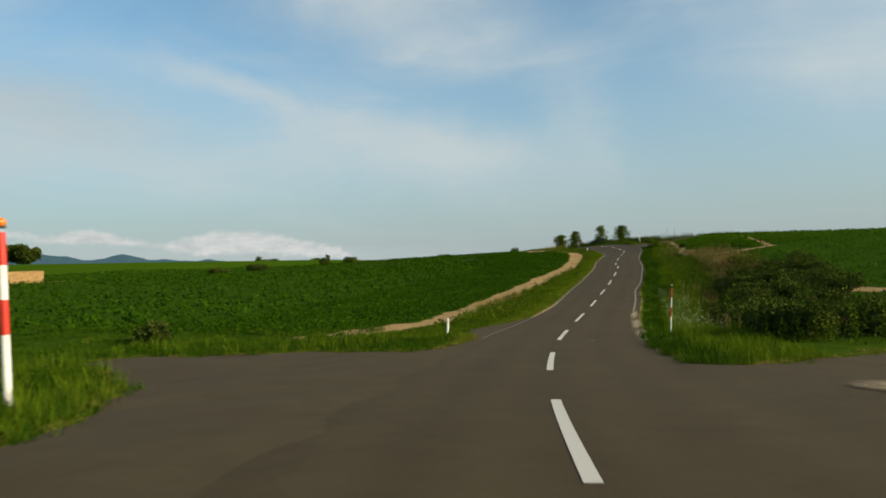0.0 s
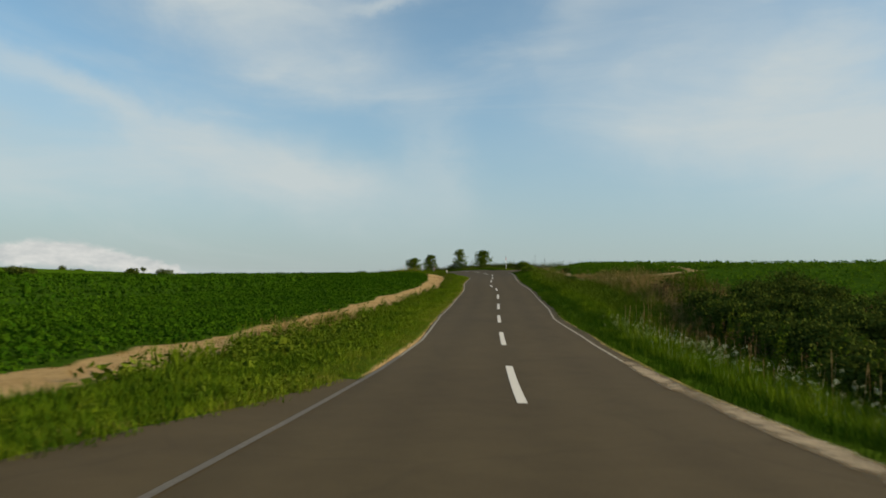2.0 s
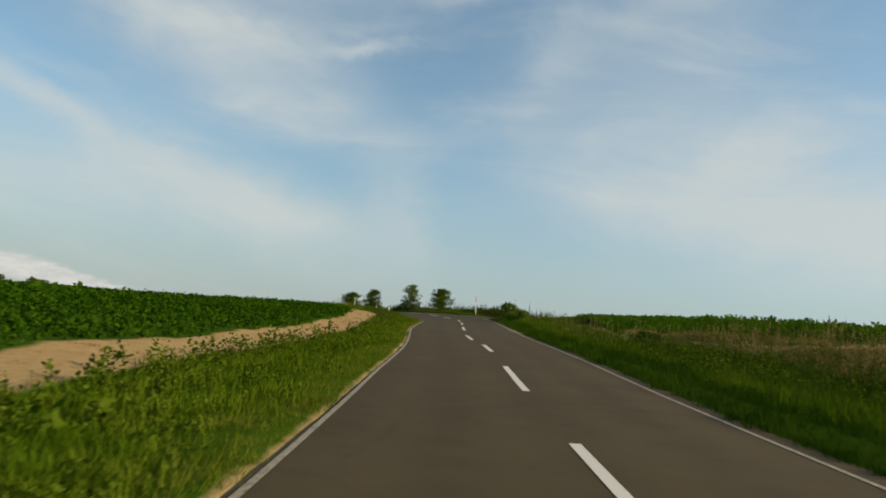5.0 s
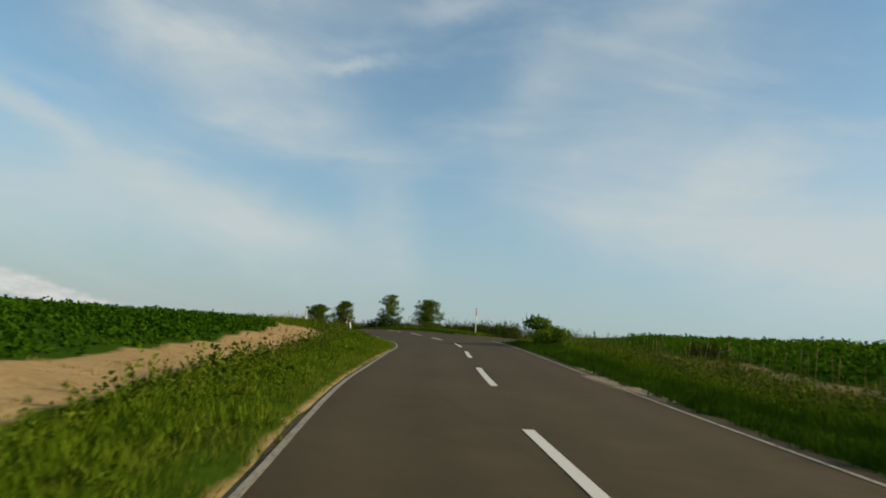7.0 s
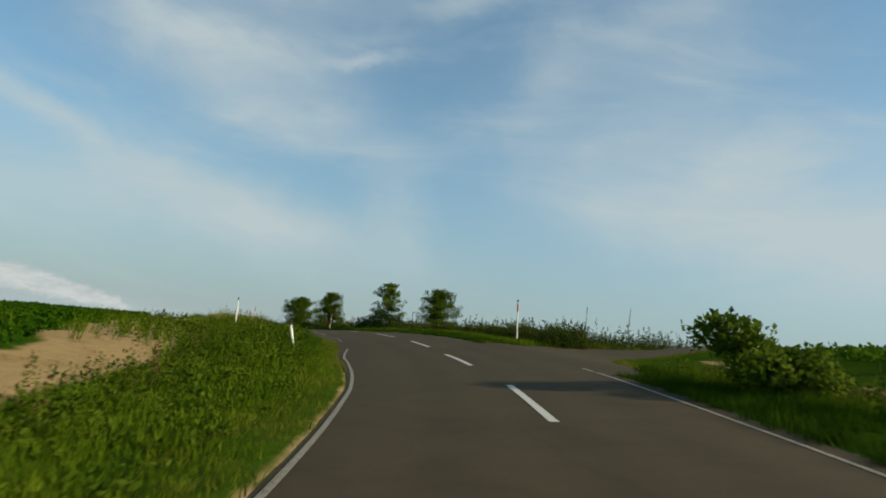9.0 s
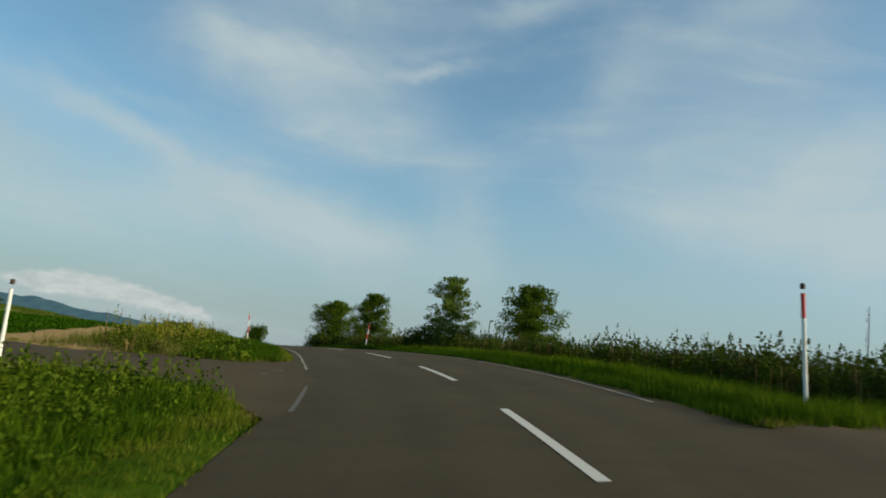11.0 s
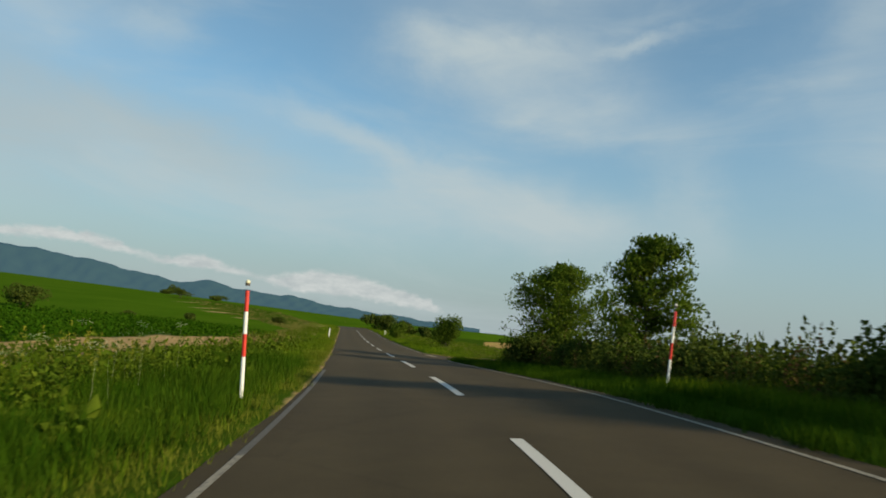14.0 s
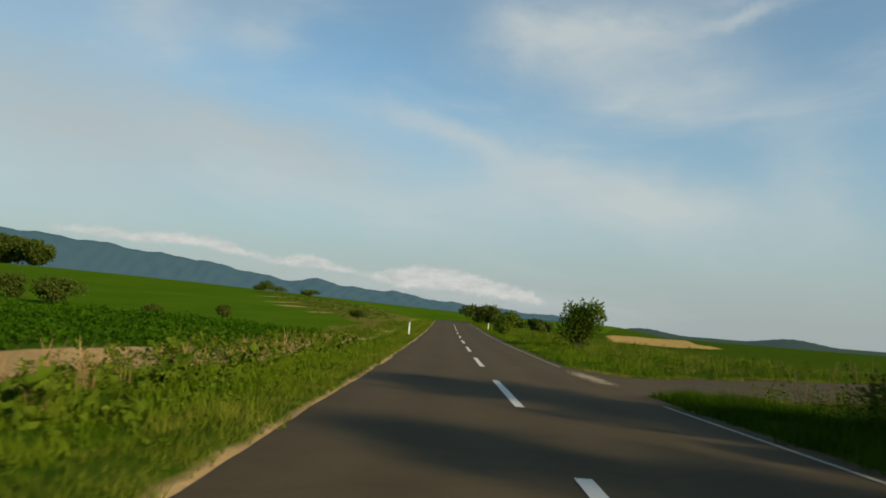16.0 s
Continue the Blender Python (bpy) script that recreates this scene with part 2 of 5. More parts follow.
def ground_material():
    m, n, l, b = material("ground")

    def attr(name):
        a = n.new("ShaderNodeAttribute")
        a.attribute_name = name
        return a.outputs["Fac"]

    def edged(fac, scale):
        mt = n.new("ShaderNodeMath")
        mt.operation = "MULTIPLY_ADD"
        mt.inputs[1].default_value, mt.inputs[2].default_value = 0.7, -0.35
        l.new(noise_of(n, l, scale, 5, 0.65), mt.inputs[0])
        s = n.new("ShaderNodeMath")
        s.operation = "ADD"
        l.new(fac, s.inputs[0])
        l.new(mt.outputs[0], s.inputs[1])
        r = n.new("ShaderNodeMapRange")
        r.inputs["From Min"].default_value, r.inputs["From Max"].default_value = 0.35, 0.65
        l.new(s.outputs[0], r.inputs[0])
        return r.outputs[0]
    fine, mid = noise_of(n, l, 6, 6, 0.7), noise_of(n, l, 0.7, 5, 0.6)
    grass = ramp(n, l, fine, (0.3, (0.014, 0.030, 0.003)), (0.7, (0.040, 0.074, 0.006)))
    grass = mixed(n, l, 0.5, grass, ramp(n, l, mid, (0.3, (0.026, 0.060, 0.004)), (0.75, (0.062, 0.104, 0.009))))
    soil = ramp(n, l, fine, (0.3, (0.030, 0.024, 0.014)), (0.7, (0.065, 0.050, 0.030)))
    crop = mixed(n, l, 0.85, soil, (0.026, 0.070, 0.003))
    dirt = ramp(n, l, fine, (0.25, (0.22, 0.145, 0.062)), (0.75, (0.40, 0.285, 0.14)))
    dirt = mixed(n, l, 0.4, dirt, ramp(n, l, mid, (0.3, (0.24, 0.16, 0.07)), (0.7, (0.42, 0.30, 0.15))))
    straw = ramp(n, l, mid, (0.3, (0.26, 0.17, 0.055)), (0.7, (0.42, 0.30, 0.11)))
    c = mixed(n, l, edged(attr("crop"), 1.5), grass, crop)
    meadow = ramp(n, l, noise_of(n, l, 2.2, 6, 0.7), (0.3, (0.034, 0.084, 0.004)), (0.7, (0.062, 0.118, 0.007)))
    meadow = mixed(n, l, 0.45, meadow, ramp(n, l, noise_of(n, l, 0.09, 4), (0.35, (0.032, 0.078, 0.004)), (0.7, (0.068, 0.118, 0.008))))
    c = mixed(n, l, edged(attr("meadow"), 0.5), c, meadow)
    c = mixed(n, l, edged(attr("straw"), 0.3), c, straw)
    c = mixed(n, l, edged(attr("dirt"), 1.2), c, dirt)
    l.new(c, b.inputs["Base Color"])
    b.inputs["Roughness"].default_value = 0.95
    b.inputs["Specular IOR Level"].default_value = 0.0
    bumped(n, l, b, fine, 0.6, 0.08)
    return m


ASPHALT = asphalt_material("asphalt", 0.0)
# the same asphalt with a little of the paler tone mixed in
PALE_ASPHALT = asphalt_material("paler_asphalt", 0.09)
DASH = paint_material("white_road_paint", (0.54, 0.52, 0.46), 0.32)
EDGE = paint_material("worn_edge_paint", (0.28, 0.245, 0.175), 0.46)
FAINT = paint_material("nearly_gone_edge_paint", (0.17, 0.15, 0.115), 0.62)
GROUND = ground_material()
GRASS = leafy("grass_blades", (0.022, 0.062, 0.002), (0.066, 0.122, 0.005), (0.150, 0.190, 0.014), 0.18)
FRINGE = leafy("yellowed_edge_grass", (0.050, 0.078, 0.006), (0.115, 0.145, 0.012), (0.190, 0.195, 0.030), 0.28)
# deep green grass, darkened further so its colour carries the bank's shade
LUSH = leafy("deep_green_shaded_grass", (0.010, 0.034, 0.002), (0.026, 0.064, 0.003), (0.060, 0.100, 0.008), 0.06)
OLIVE = leafy("half_dry_grass", (0.056, 0.074, 0.010), (0.118, 0.124, 0.026), (0.220, 0.190, 0.060), 0.25)
DRY = leafy("dry_stalks", (0.16, 0.10, 0.035), (0.27, 0.18, 0.07), (0.36, 0.27, 0.12), 0.2)
BROWN = leafy("brown_seed_heads", (0.045, 0.030, 0.012), (0.085, 0.058, 0.022), (0.15, 0.105, 0.045), 0.15)
WEED = leafy("weed_leaves", (0.023, 0.050, 0.004), (0.048, 0.085, 0.006), (0.115, 0.150, 0.014), 0.10)
CROP = leafy("crop_leaves", (0.011, 0.041, 0.002), (0.023, 0.066, 0.003), (0.046, 0.098, 0.005), 0.2)
BEET = leafy("root_crop_leaves", (0.020, 0.060, 0.003), (0.042, 0.100, 0.005), (0.080, 0.145, 0.010), 0.42)
SHRUB = leafy("shrub_leaves", (0.020, 0.038, 0.006), (0.044, 0.070, 0.011), (0.095, 0.115, 0.022), 0.16)
GOLD = leafy("goldenrod_heads", (0.10, 0.13, 0.015), (0.18, 0.19, 0.02), (0.30, 0.26, 0.03), 0.3)
TREE = leafy("tree_leaves", (0.028, 0.058, 0.005), (0.066, 0.115, 0.009), (0.155, 0.205, 0.026), 0.42)
BARK = plain("pale_bark", (0.22, 0.19, 0.15), 0.9, vary=0.4, scale=5, bump=0.6)
DARKBARK = plain("dark_bark", (0.07, 0.055, 0.04), 0.9, vary=0.3, scale=8, bump=0.6)
WHITE = plain("white_painted_steel", (0.78, 0.77, 0.73), 0.4, vary=0.08, scale=5)
RED = plain("red_reflective_band", (0.55, 0.035, 0.02), 0.35, vary=0.12, scale=6)
ORANGE = plain("orange_reflector", (0.75, 0.20, 0.02), 0.25, vary=0.1)
PALE = plain("pale_reflector_cap", (0.62, 0.60, 0.42), 0.3, vary=0.1)
FLOWER = plain("white_flowers", (0.36, 0.40, 0.22), 0.8, vary=0.1)
BIRCH = leafy("birch_leaves", (0.055, 0.095, 0.014), (0.105, 0.165, 0.024), (0.180, 0.235, 0.048), 0.45)


def sand_material():
    m, n, l, b = material("sandy_wash")
    f = noise_of(n, l, 9, 6, 0.7)
    l.new(ramp(n, l, f, (0.3, (0.14, 0.108, 0.062)), (0.7, (0.30, 0.235, 0.140))), b.inputs["Base Color"])
    b.inputs["Roughness"].default_value = 0.95
    a = n.new("ShaderNodeAttribute")
    a.attribute_name = "cover"
    s = n.new("ShaderNodeMath")
    s.operation = "ADD"
    l.new(a.outputs["Fac"], s.inputs[0])
    k = n.new("ShaderNodeMath")
    k.operation = "MULTIPLY_ADD"
    k.inputs[1].default_value, k.inputs[2].default_value = 1.6, -1.0
    l.new(noise_of(n, l, 2.5, 6, 0.7), k.inputs[0])
    l.new(k.outputs[0], s.inputs[1])
    r = n.new("ShaderNodeMapRange")
    r.inputs["From Min"].default_value, r.inputs["From Max"].default_value = 0.10, 0.80
    l.new(s.outputs[0], r.inputs[0])
    l.new(r.outputs[0], b.inputs["Alpha"])
    return m


SAND = sand_material()
GRIT = plain("pale_grit", (0.20, 0.17, 0.12), 0.95, vary=0.4, scale=30, bump=0.4)
TIMBER = plain("weathered_timber", (0.40, 0.25, 0.10), 0.85, vary=0.3, scale=3, bump=0.4)

# ---- mesh tools ----


def mesh_np(name, verts, tris=None, quads=None, mat=None, smooth=False):
    me = bpy.data.meshes.new(name)
    verts = np.asarray(verts, dtype=np.float32)
    loops, starts, at = [], [], 0
    for f, k in ((tris, 3), (quads, 4)):
        if f is not None and len(f):
            f = np.asarray(f, dtype=np.int32)
            loops.append(f.ravel())
            starts.append(at + np.arange(len(f), dtype=np.int32) * k)
            at += f.size
    loops, starts = np.concatenate(loops), np.concatenate(starts)
    me.vertices.add(len(verts))
    me.vertices.foreach_set("co", verts.ravel())
    me.loops.add(len(loops))
    me.loops.foreach_set("vertex_index", loops)
    me.polygons.add(len(starts))
    me.polygons.foreach_set("loop_start", starts)
    if smooth:
        me.polygons.foreach_set("use_smooth", np.ones(len(starts), dtype=bool))
    me.update(calc_edges=True)
    if mat:
        me.materials.append(mat)
    return me


def thing_np(name, verts, tris=None, quads=None, mat=None, smooth=False, parent=None):
    ob = new(name, mesh_np(name, verts, tris, quads, mat, smooth))
    ob.parent = parent
    return ob


def part(name, bm, mat, parent=None, label="", smooth=False):
    me = bpy.data.meshes.new(name)
    if smooth:
        for f in bm.faces:
            f.smooth = True
    bm.to_mesh(me)
    bm.free()
    me.materials.append(mat)
    ob = new(name, me)
    ob.parent = parent
    return tagged(ob, label)


def scatter(tv, tf, place, yaw, size, lean=None):
    """Many copies of one small triangle mesh in one pair of arrays."""
    n = len(place)
    c, s = np.cos(yaw)[:, None], np.sin(yaw)[:, None]
    size = np.asarray(size)
    if size.ndim == 1:
        size = np.stack([size] * 3, 1)
    v = tv[None] * size[:, None, :]
    x = v[..., 0] * c - v[..., 1] * s
    y = v[..., 0] * s + v[..., 1] * c
    z = v[..., 2]
    if lean is not None:
        x, y = x + z * lean[:, :1], y + z * lean[:, 1:]
    out = np.stack([x, y, z], -1) + place[:, None, :]
    f = tf[None] + (np.arange(n) * len(tv))[:, None, None]
    return out.reshape(-1, 3), f.reshape(-1, 3)


def joined(pieces):
    vs, fs, at = [], [], 0
    for v, f in pieces:
        vs.append(v)
        fs.append(f + at)
        at += len(v)
    return np.concatenate(vs), np.concatenate(fs)


# ---- the road's line and the lie of the land ----
LINE_A = [(2.0, -70, 3.2), (0.6, -30, 1.7), (0.3, -12, 0.75), (0.5, -4, 0.25), (1.07, 5.0, -0.39), (2.30, 14.9, -1.15), (4.18, 24.7, -1.65), (6.72, 34.4, -1.88),
          (9.59, 44.0, -1.80), (12.52, 53.6, -1.55), (15.5, 63.1, -1.16), (18.48, 72.6, -0.61), (21.4, 82.1, 0.07)]
LINE_B = [(24.87, 95.3, 1.05), (27.89, 104.8, 1.69), (30.92, 114.3, 2.30), (33.35, 124.0, 2.90), (34.83, 134.6, 3.44), (35.53, 144.6, 3.92), (35.14, 154.6, 4.20),
          (33.86, 164.5, 4.25), (31.72, 174.2, 4.13), (29.16, 183.8, 3.87), (26.51, 193.4, 3.57), (23.74, 203.0, 3.30), (19.6, 217.5, 2.98), (12.6, 242.0, 2.62), (2.6, 277.0, 2.45), (-8.0, 311.0, 2.2), (-26, 350, 1.0), (-60, 400, -1.0)]
BANK_Y = [-70, 30, 45, 60, 95, 110, 130, 145, 155, 165, 175, 185, 195, 420]
BANK = [0, 0, 0.0, 0.045, 0.055, 0.075, 0.135, 0.125, 0.11, 0.09, 0.07, 0.03, 0.0, 0.0]
HALF = 3.15                      # half the width of the asphalt
# sideways place of the two edge lines along the road
LEFT_Y = [20, 28, 38, 45, 53, 59, 75, 88, 98, 110, 118, 124, 128.6, 131, 134.6, 141, 152, 165, 180, 420]
LEFT_LINE = [-3.0, -3.05, -2.6, -2.5, -2.8, -3.05, -3.12, -2.9, -2.82, -2.98, -3.3, -3.72, -3.94, -3.87, -3.58, -3.52, -3.5, -3.0, -2.86, -2.86]
RIGHT_Y = [36, 48, 56, 63, 420]
RIGHT_LINE = [2.75, 2.8, 2.6, 2.9, 2.92]


def left_rim(y):
    """Sideways place of the asphalt's left edge."""
    return np.interp(y, LEFT_Y, LEFT_LINE) - 0.07 - np.interp(y, [118, 126, 134, 141, 151, 166, 172], [0, 0.14, 0.28, 0.32, 0.2, 0.2, 0])


def line_samples(step=0.5):
    c = np.array(LINE_A + LINE_B, dtype=float)
    u = np.r_[0, np.cumsum(np.linalg.norm(np.diff(c, axis=0), axis=1))]
    m = np.gradient(c, u, axis=0)
    q = np.arange(0, u[-1], step)
    i = np.clip(np.searchsorted(u, q, "right") - 1, 0, len(u) - 2)
    h = (u[i + 1] - u[i])[:, None]
    t = ((q - u[i]) / h[:, 0])[:, None]
    p = (2 * t**3 - 3 * t**2 + 1) * c[i] + (t**3 - 2 * t**2 + t) * h * m[i] + (3 * t**2 - 2 * t**3) * c[i + 1] + (t**3 - t**2) * h * m[i + 1]
    return p


LINE = line_samples()
TAN = np.gradient(LINE[:, :2], axis=0)
TAN /= np.linalg.norm(TAN, axis=1)[:, None]
NOR = np.stack([TAN[:, 1], -TAN[:, 0]], 1)          # to the right
LBANK = np.interp(LINE[:, 1], BANK_Y, BANK)


def beside(xy):
    """For places: nearest sample of the road's line, and the distance to its right."""
    xy = np.asarray(xy, dtype=float)
    k = np.empty(len(xy), dtype=int)
    for a in range(0, len(xy), 4000):
        q = xy[a:a + 4000]
        k[a:a + 4000] = ((q[:, None, 0] - LINE[None, :, 0])**2 + (q[:, None, 1] - LINE[None, :, 1])**2).argmin(1)
    v = xy - LINE[k, :2]
    side = (v * NOR[k]).sum(1)
    far = np.hypot(v[:, 0], v[:, 1])
    return k, np.where(side < 0, -1, 1) * np.maximum(far, np.abs(side)), (v * TAN[k]).sum(1)


HILLS_LEFT = [(-300, -60, -0.98), (-120, -30, -1.38), (-40, 0, -0.91), (-14, 27, -1.51), (-34, 60, -1.1), (-6, 91, -0.25), (-26, 92, 0.22), (-65, 100, 0.28), (6, 122, 1.18), (-22, 150, 0.63), (-70, 160, 1.1), (-130, 170, 1.92), (4, 168, 2.83), (-16, 205, 3), (-33, 242, 1.99), (-34, 261, 3.21), (-71.5, 308, 5.02), (-85, 281, 4.39), (-25, 268, 3.44), (-56, 318, 5.23), (-18, 283, 2.88), (-140, 330, 6.39), (-310, 490, 10.48), (-70, 450, 2.85), (-200, 600, 5.16), (-260, 200, 3.21)]
HILLS_RIGHT = [(22, 22, -1.66), (40, 30, -1.17), (25, 52, -1.41), (45, 62, 2.01), (82, 72, 4.08), (43, 87, 3.34), (36, 101, 3.51), (66, 105, 4.17), (110, 120, 5.27), (52, 132, 5.42), (64, 160, 4.76), (47, 150, 4.3), (46, 190, 4.51), (60, 220, 2.53), (46, 271, 2.24), (23, 293, 1.29), (37, 292, 1.52), (20, 353, 1.18), (42, 352, 1.42), (60, 430, -7.19), (120, 300, -1.45), (210, 400, -9.04), (300, 100, 4.02), (160, 0, 2.02), (60, -40, 0.29), (0, -120, 4.02)]


def spline_of(points):
    p = np.array(points, dtype=float)
    xy, z = p[:, :2] / 100, p[:, 2]

    def kernel(a, b):
        r2 = ((a[:, None] - b[None])**2).sum(-1)
        return np.where(r2 > 0, r2 * np.log(np.maximum(r2, 1e-12)), 0)
    n = len(xy)
    one = np.c_[np.ones(n), xy]
    big = np.block([[kernel(xy, xy) + 0.01 * np.eye(n), one], [one.T, np.zeros((3, 3))]])
    w = np.linalg.solve(big, np.r_[z, 0, 0, 0])

    def height(q):
        q = q / 100
        return kernel(q, xy) @ w[:n] + np.c_[np.ones(len(q)), q] @ w[n:]
    return height


hill_spline = spline_of(HILLS_LEFT + HILLS_RIGHT)


def smooth(a, b, x):
    t = np.clip((x - a) / (b - a), 0, 1)
    return t * t * (3 - 2 * t)


def wave(xy, size, seed):
    """Soft unevenness of the ground, about one wave in that many metres."""
    x, y = xy[:, 0] / size * 6.283, xy[:, 1] / size * 6.283
    return (np.sin(x + seed) * np.cos(y * 0.8 + seed * 2) + np.sin(0.6 * x - 1.3 * y + seed * 3) + 0.6 * np.sin(1.9 * x + 1.7 * y + seed)) / 2.6


def hills(xy):
    out = np.empty(len(xy))
    for a in range(0, len(xy), 20000):
        q = xy[a:a + 20000]
        near = np.clip(q, (-330, -140), (330, 640))
        far = np.hypot(*(q - near).T)
        out[a:a + 20000] = hill_spline(near) * (1 - smooth(0, 500, far)) - 7.0 * smooth(60, 700, far) - 48.0 * smooth(500, 3200, far) - 16.0 * smooth(-40, 120, q[:, 0]) * smooth(390, 680, q[:, 1])
    return out


def inside(xy, poly):
    x, y = xy[:, 0], xy[:, 1]
    hit = np.zeros(len(xy), dtype=bool)
    p = np.array(poly, dtype=float)
    for (ax, ay), (bx, by) in zip(p, np.roll(p, -1, axis=0)):
        cross = (ay > y) != (by > y)
        hit ^= cross & (x < (bx - ax) * (y - ay) / (by - ay + 1e-12) + ax)
    return hit


def rim_distance(xy, poly):
    best = np.full(len(xy), 1e9)
    p = np.array(poly, dtype=float)
    for a, b in zip(p, np.roll(p, -1, axis=0)):
        t = np.clip(((xy - a) @ (b - a)) / ((b - a) @ (b - a)), 0, 1)
        best = np.minimum(best, np.hypot(*(xy - a - t[:, None] * (b - a)).T))
    return best


SIDE_ROADS = {
    "field_road": [(2, -3), (-5.6, -3), (-5.3, 4.5), (-4.9, 7.0), (-5.2, 9.5), (-6.3, 13.2), (-9.5, 18.8), (-11.6, 21.4), (-11.0, 22.3), (-7.9, 22.9), (-3.5, 22.0), (-1.4, 21.3), (-0.4, 22.0), (0.3, 23.4), (1.1, 25.9), (1.2, 28.1), (0.9, 30.6), (1.2, 31.9), (1.75, 32.8), (2.9, 34.4), (4.4, 37.3), (5.5, 37), (3, 20)],
    "crossing_road": [(3, 20), (6.2, 21.0), (5.7, 15.9), (6.7, 15.2), (8.0, 15.6), (12.5, 18.9), (34, 28), (36, 20), (16, 7), (9, -2), (6, -14), (0.5, -14), (1, 0)],
    "farm_lane": [(34, 135), (31.6, 139), (30.2, 142.2), (24, 143.6), (4, 144.5), (4, 149.5), (24, 149.2), (28.5, 149.3), (30.1, 149.7), (31.3, 152), (32.2, 157), (34, 157)],
    "hill_lane": [(35, 121), (37, 121), (40, 128), (50, 133.5), (66, 137), (66, 143), (50, 141), (43, 138.8), (38.4, 137), (37.6, 139), (36, 139)],
    "grove_lane": [(25, 207), (26.3, 206.6), (27.8, 204.3), (30, 206.2), (44, 211), (46, 205), (29.4, 199.5), (28, 197.5), (26.5, 197)],
}


def land(xy, carved=True):
    """The ground's height; carved: lowered below the paved areas."""
    xy = np.asarray(xy, dtype=float)
    k, d, _ = beside(xy)
    a = np.abs(d)
    base = hills(xy)
    edge = LINE[k, 2] + LBANK[k] * np.clip(d, -HALF - 0.8, HALF + 0.8)
    w = smooth(4.5, 17, a)
    z = edge * (1 - w) + base * w
    z += 0.10 * wave(xy, 9, 1.0) * smooth(4, 9, a) + 0.05 * wave(xy, 2.7, 2.0) * smooth(3.6, 6, a)
    # low bank on the right between the side roads
    yy = LINE[k, 1]
    z += 0.12 * smooth(3.7, 4.5, d) * (1 - smooth(6.5, 12, d)) * (smooth(26, 32, yy) * (1 - smooth(90, 95, yy)) + smooth(102, 106, yy) * (1 - smooth(115, 120, yy)) + smooth(141, 147, yy) * (1 - smooth(190, 196, yy)))
    # shallow ditch on the right where the thicket stands
    z -= 0.9 * np.exp(-((d - 9) / 4.5)**2) * smooth(24, 32, xy[:, 1]) * (1 - smooth(52, 64, xy[:, 1])) * (d > 0)
    if carved:
        rim = np.where(d < 0, -left_rim(yy), HALF + 0.15)
        z -= 0.10 * (1 - smooth(rim + 0.05, rim + 0.6, a))
        for poly in SIDE_ROADS.values():
            z -= 0.08 * (inside(xy, poly) & (rim_distance(xy, poly) > 0.3))
    return z


def height_at(x, y):
    return float(land(np.array([[x, y]]))[0])


# worn earth tracks: half width and the points they pass
TRACKS = [(0.6, [(32.7, 91.7), (32.6, 88.6), (33.5, 80), (36.1, 76.3), (37.3, 75.6)]), (0.3, [(37.3, 75.6), (39, 81.6), (41, 88.3), (51, 116)]), (0.42, [(32.7, 91.7), (34.6, 97), (36.6, 102), (39.5, 114), (43.5, 127)]),
          (0.7, [(29.8, 43), (28.6, 48.8), (27.4, 57.3)]), (0.45, [(-9, 263), (-25, 278.4), (-54.8, 320)])]
STUBBLE = [(25, 266), (38.5, 284), (44, 312), (33, 335), (20, 347)]


FIELD_Y = [0, 26, 34, 60, 72, 88, 97, 103, 112, 118, 125, 150, 180, 192, 198, 202, 215, 320]
VERGE_END = [-24, -9.5, -6.8, -7.2, -7.0, -5.5, -5.7, -6.0, -6.8, -7.6, -9, -9, -8.6, -7.2, -5.9, -5.6, -5.4, -6.5]
CROP_START = [-26, -12, -8.7, -9.3, -8.8, -7.3, -7.2, -7.8, -9.0, -9.8, -12, -16, -12.5, -10.2, -9.0, -7.6, -7.4, -8.6]


def verge_end(y):
    return np.interp(y, FIELD_Y, VERGE_END)


def crop_start(y):
    return np.interp(y, FIELD_Y, CROP_START)


def meadow_start(y):
    return np.interp(y, [205, 247, 267, 286, 337], [-7.4, -7.4, -15, -26, -39])


def hill_crop_start(y):
    return np.interp(y, [26, 48, 57, 72, 82, 84, 87, 91, 94, 100, 110, 119, 135], [24, 18.5, 15.5, 15, 14.6, 13.6, 12, 11, 9.8, 9.2, 10.2, 12, 17])


def weed_belt(y):
    """How far the rank weeds reach from the road towards the rising field."""
    return np.interp(y, [55, 75, 86, 90, 94, 98, 125], [14.2, 13.8, 13.0, 11.4, 10.4, 9.0, 8.4])


def track_at(xy):
    """One on the earth tracks, falling to nought beside them."""
    best = np.zeros(len(xy))
    for half, pts in TRACKS:
        p = np.array(pts, dtype=float)
        for a, b in zip(p, p[1:]):
            t = np.clip(((xy - a) @ (b - a)) / ((b - a) @ (b - a)), 0, 1)
            far = np.hypot(*(xy - a - t[:, None] * (b - a)).T)
            best = np.maximum(best, np.clip(1.5 - far / half, 0, 1))
    return best


def zones(xy):
    """How much of each place is crop, bare earth or stubble."""
    k, d, _ = beside(xy)
    y = LINE[k, 1]
    crop_edge, verge_edge = crop_start(y), verge_end(y)
    left_crop = smooth(0.3, -0.3, d - crop_edge) * (xy[:, 1] > 24) * (y < 216)
    dirt = smooth(0.5, -0.1, d - verge_edge) * smooth(-0.2, 0.3, d - crop_edge) * (xy[:, 1] > 26) * (y < 330)
    right_crop = ((d > hill_crop_start(xy[:, 1])) & (xy[:, 1] > 30) & (y < 128)).astype(float)
    return left_crop, dirt, right_crop, k, d


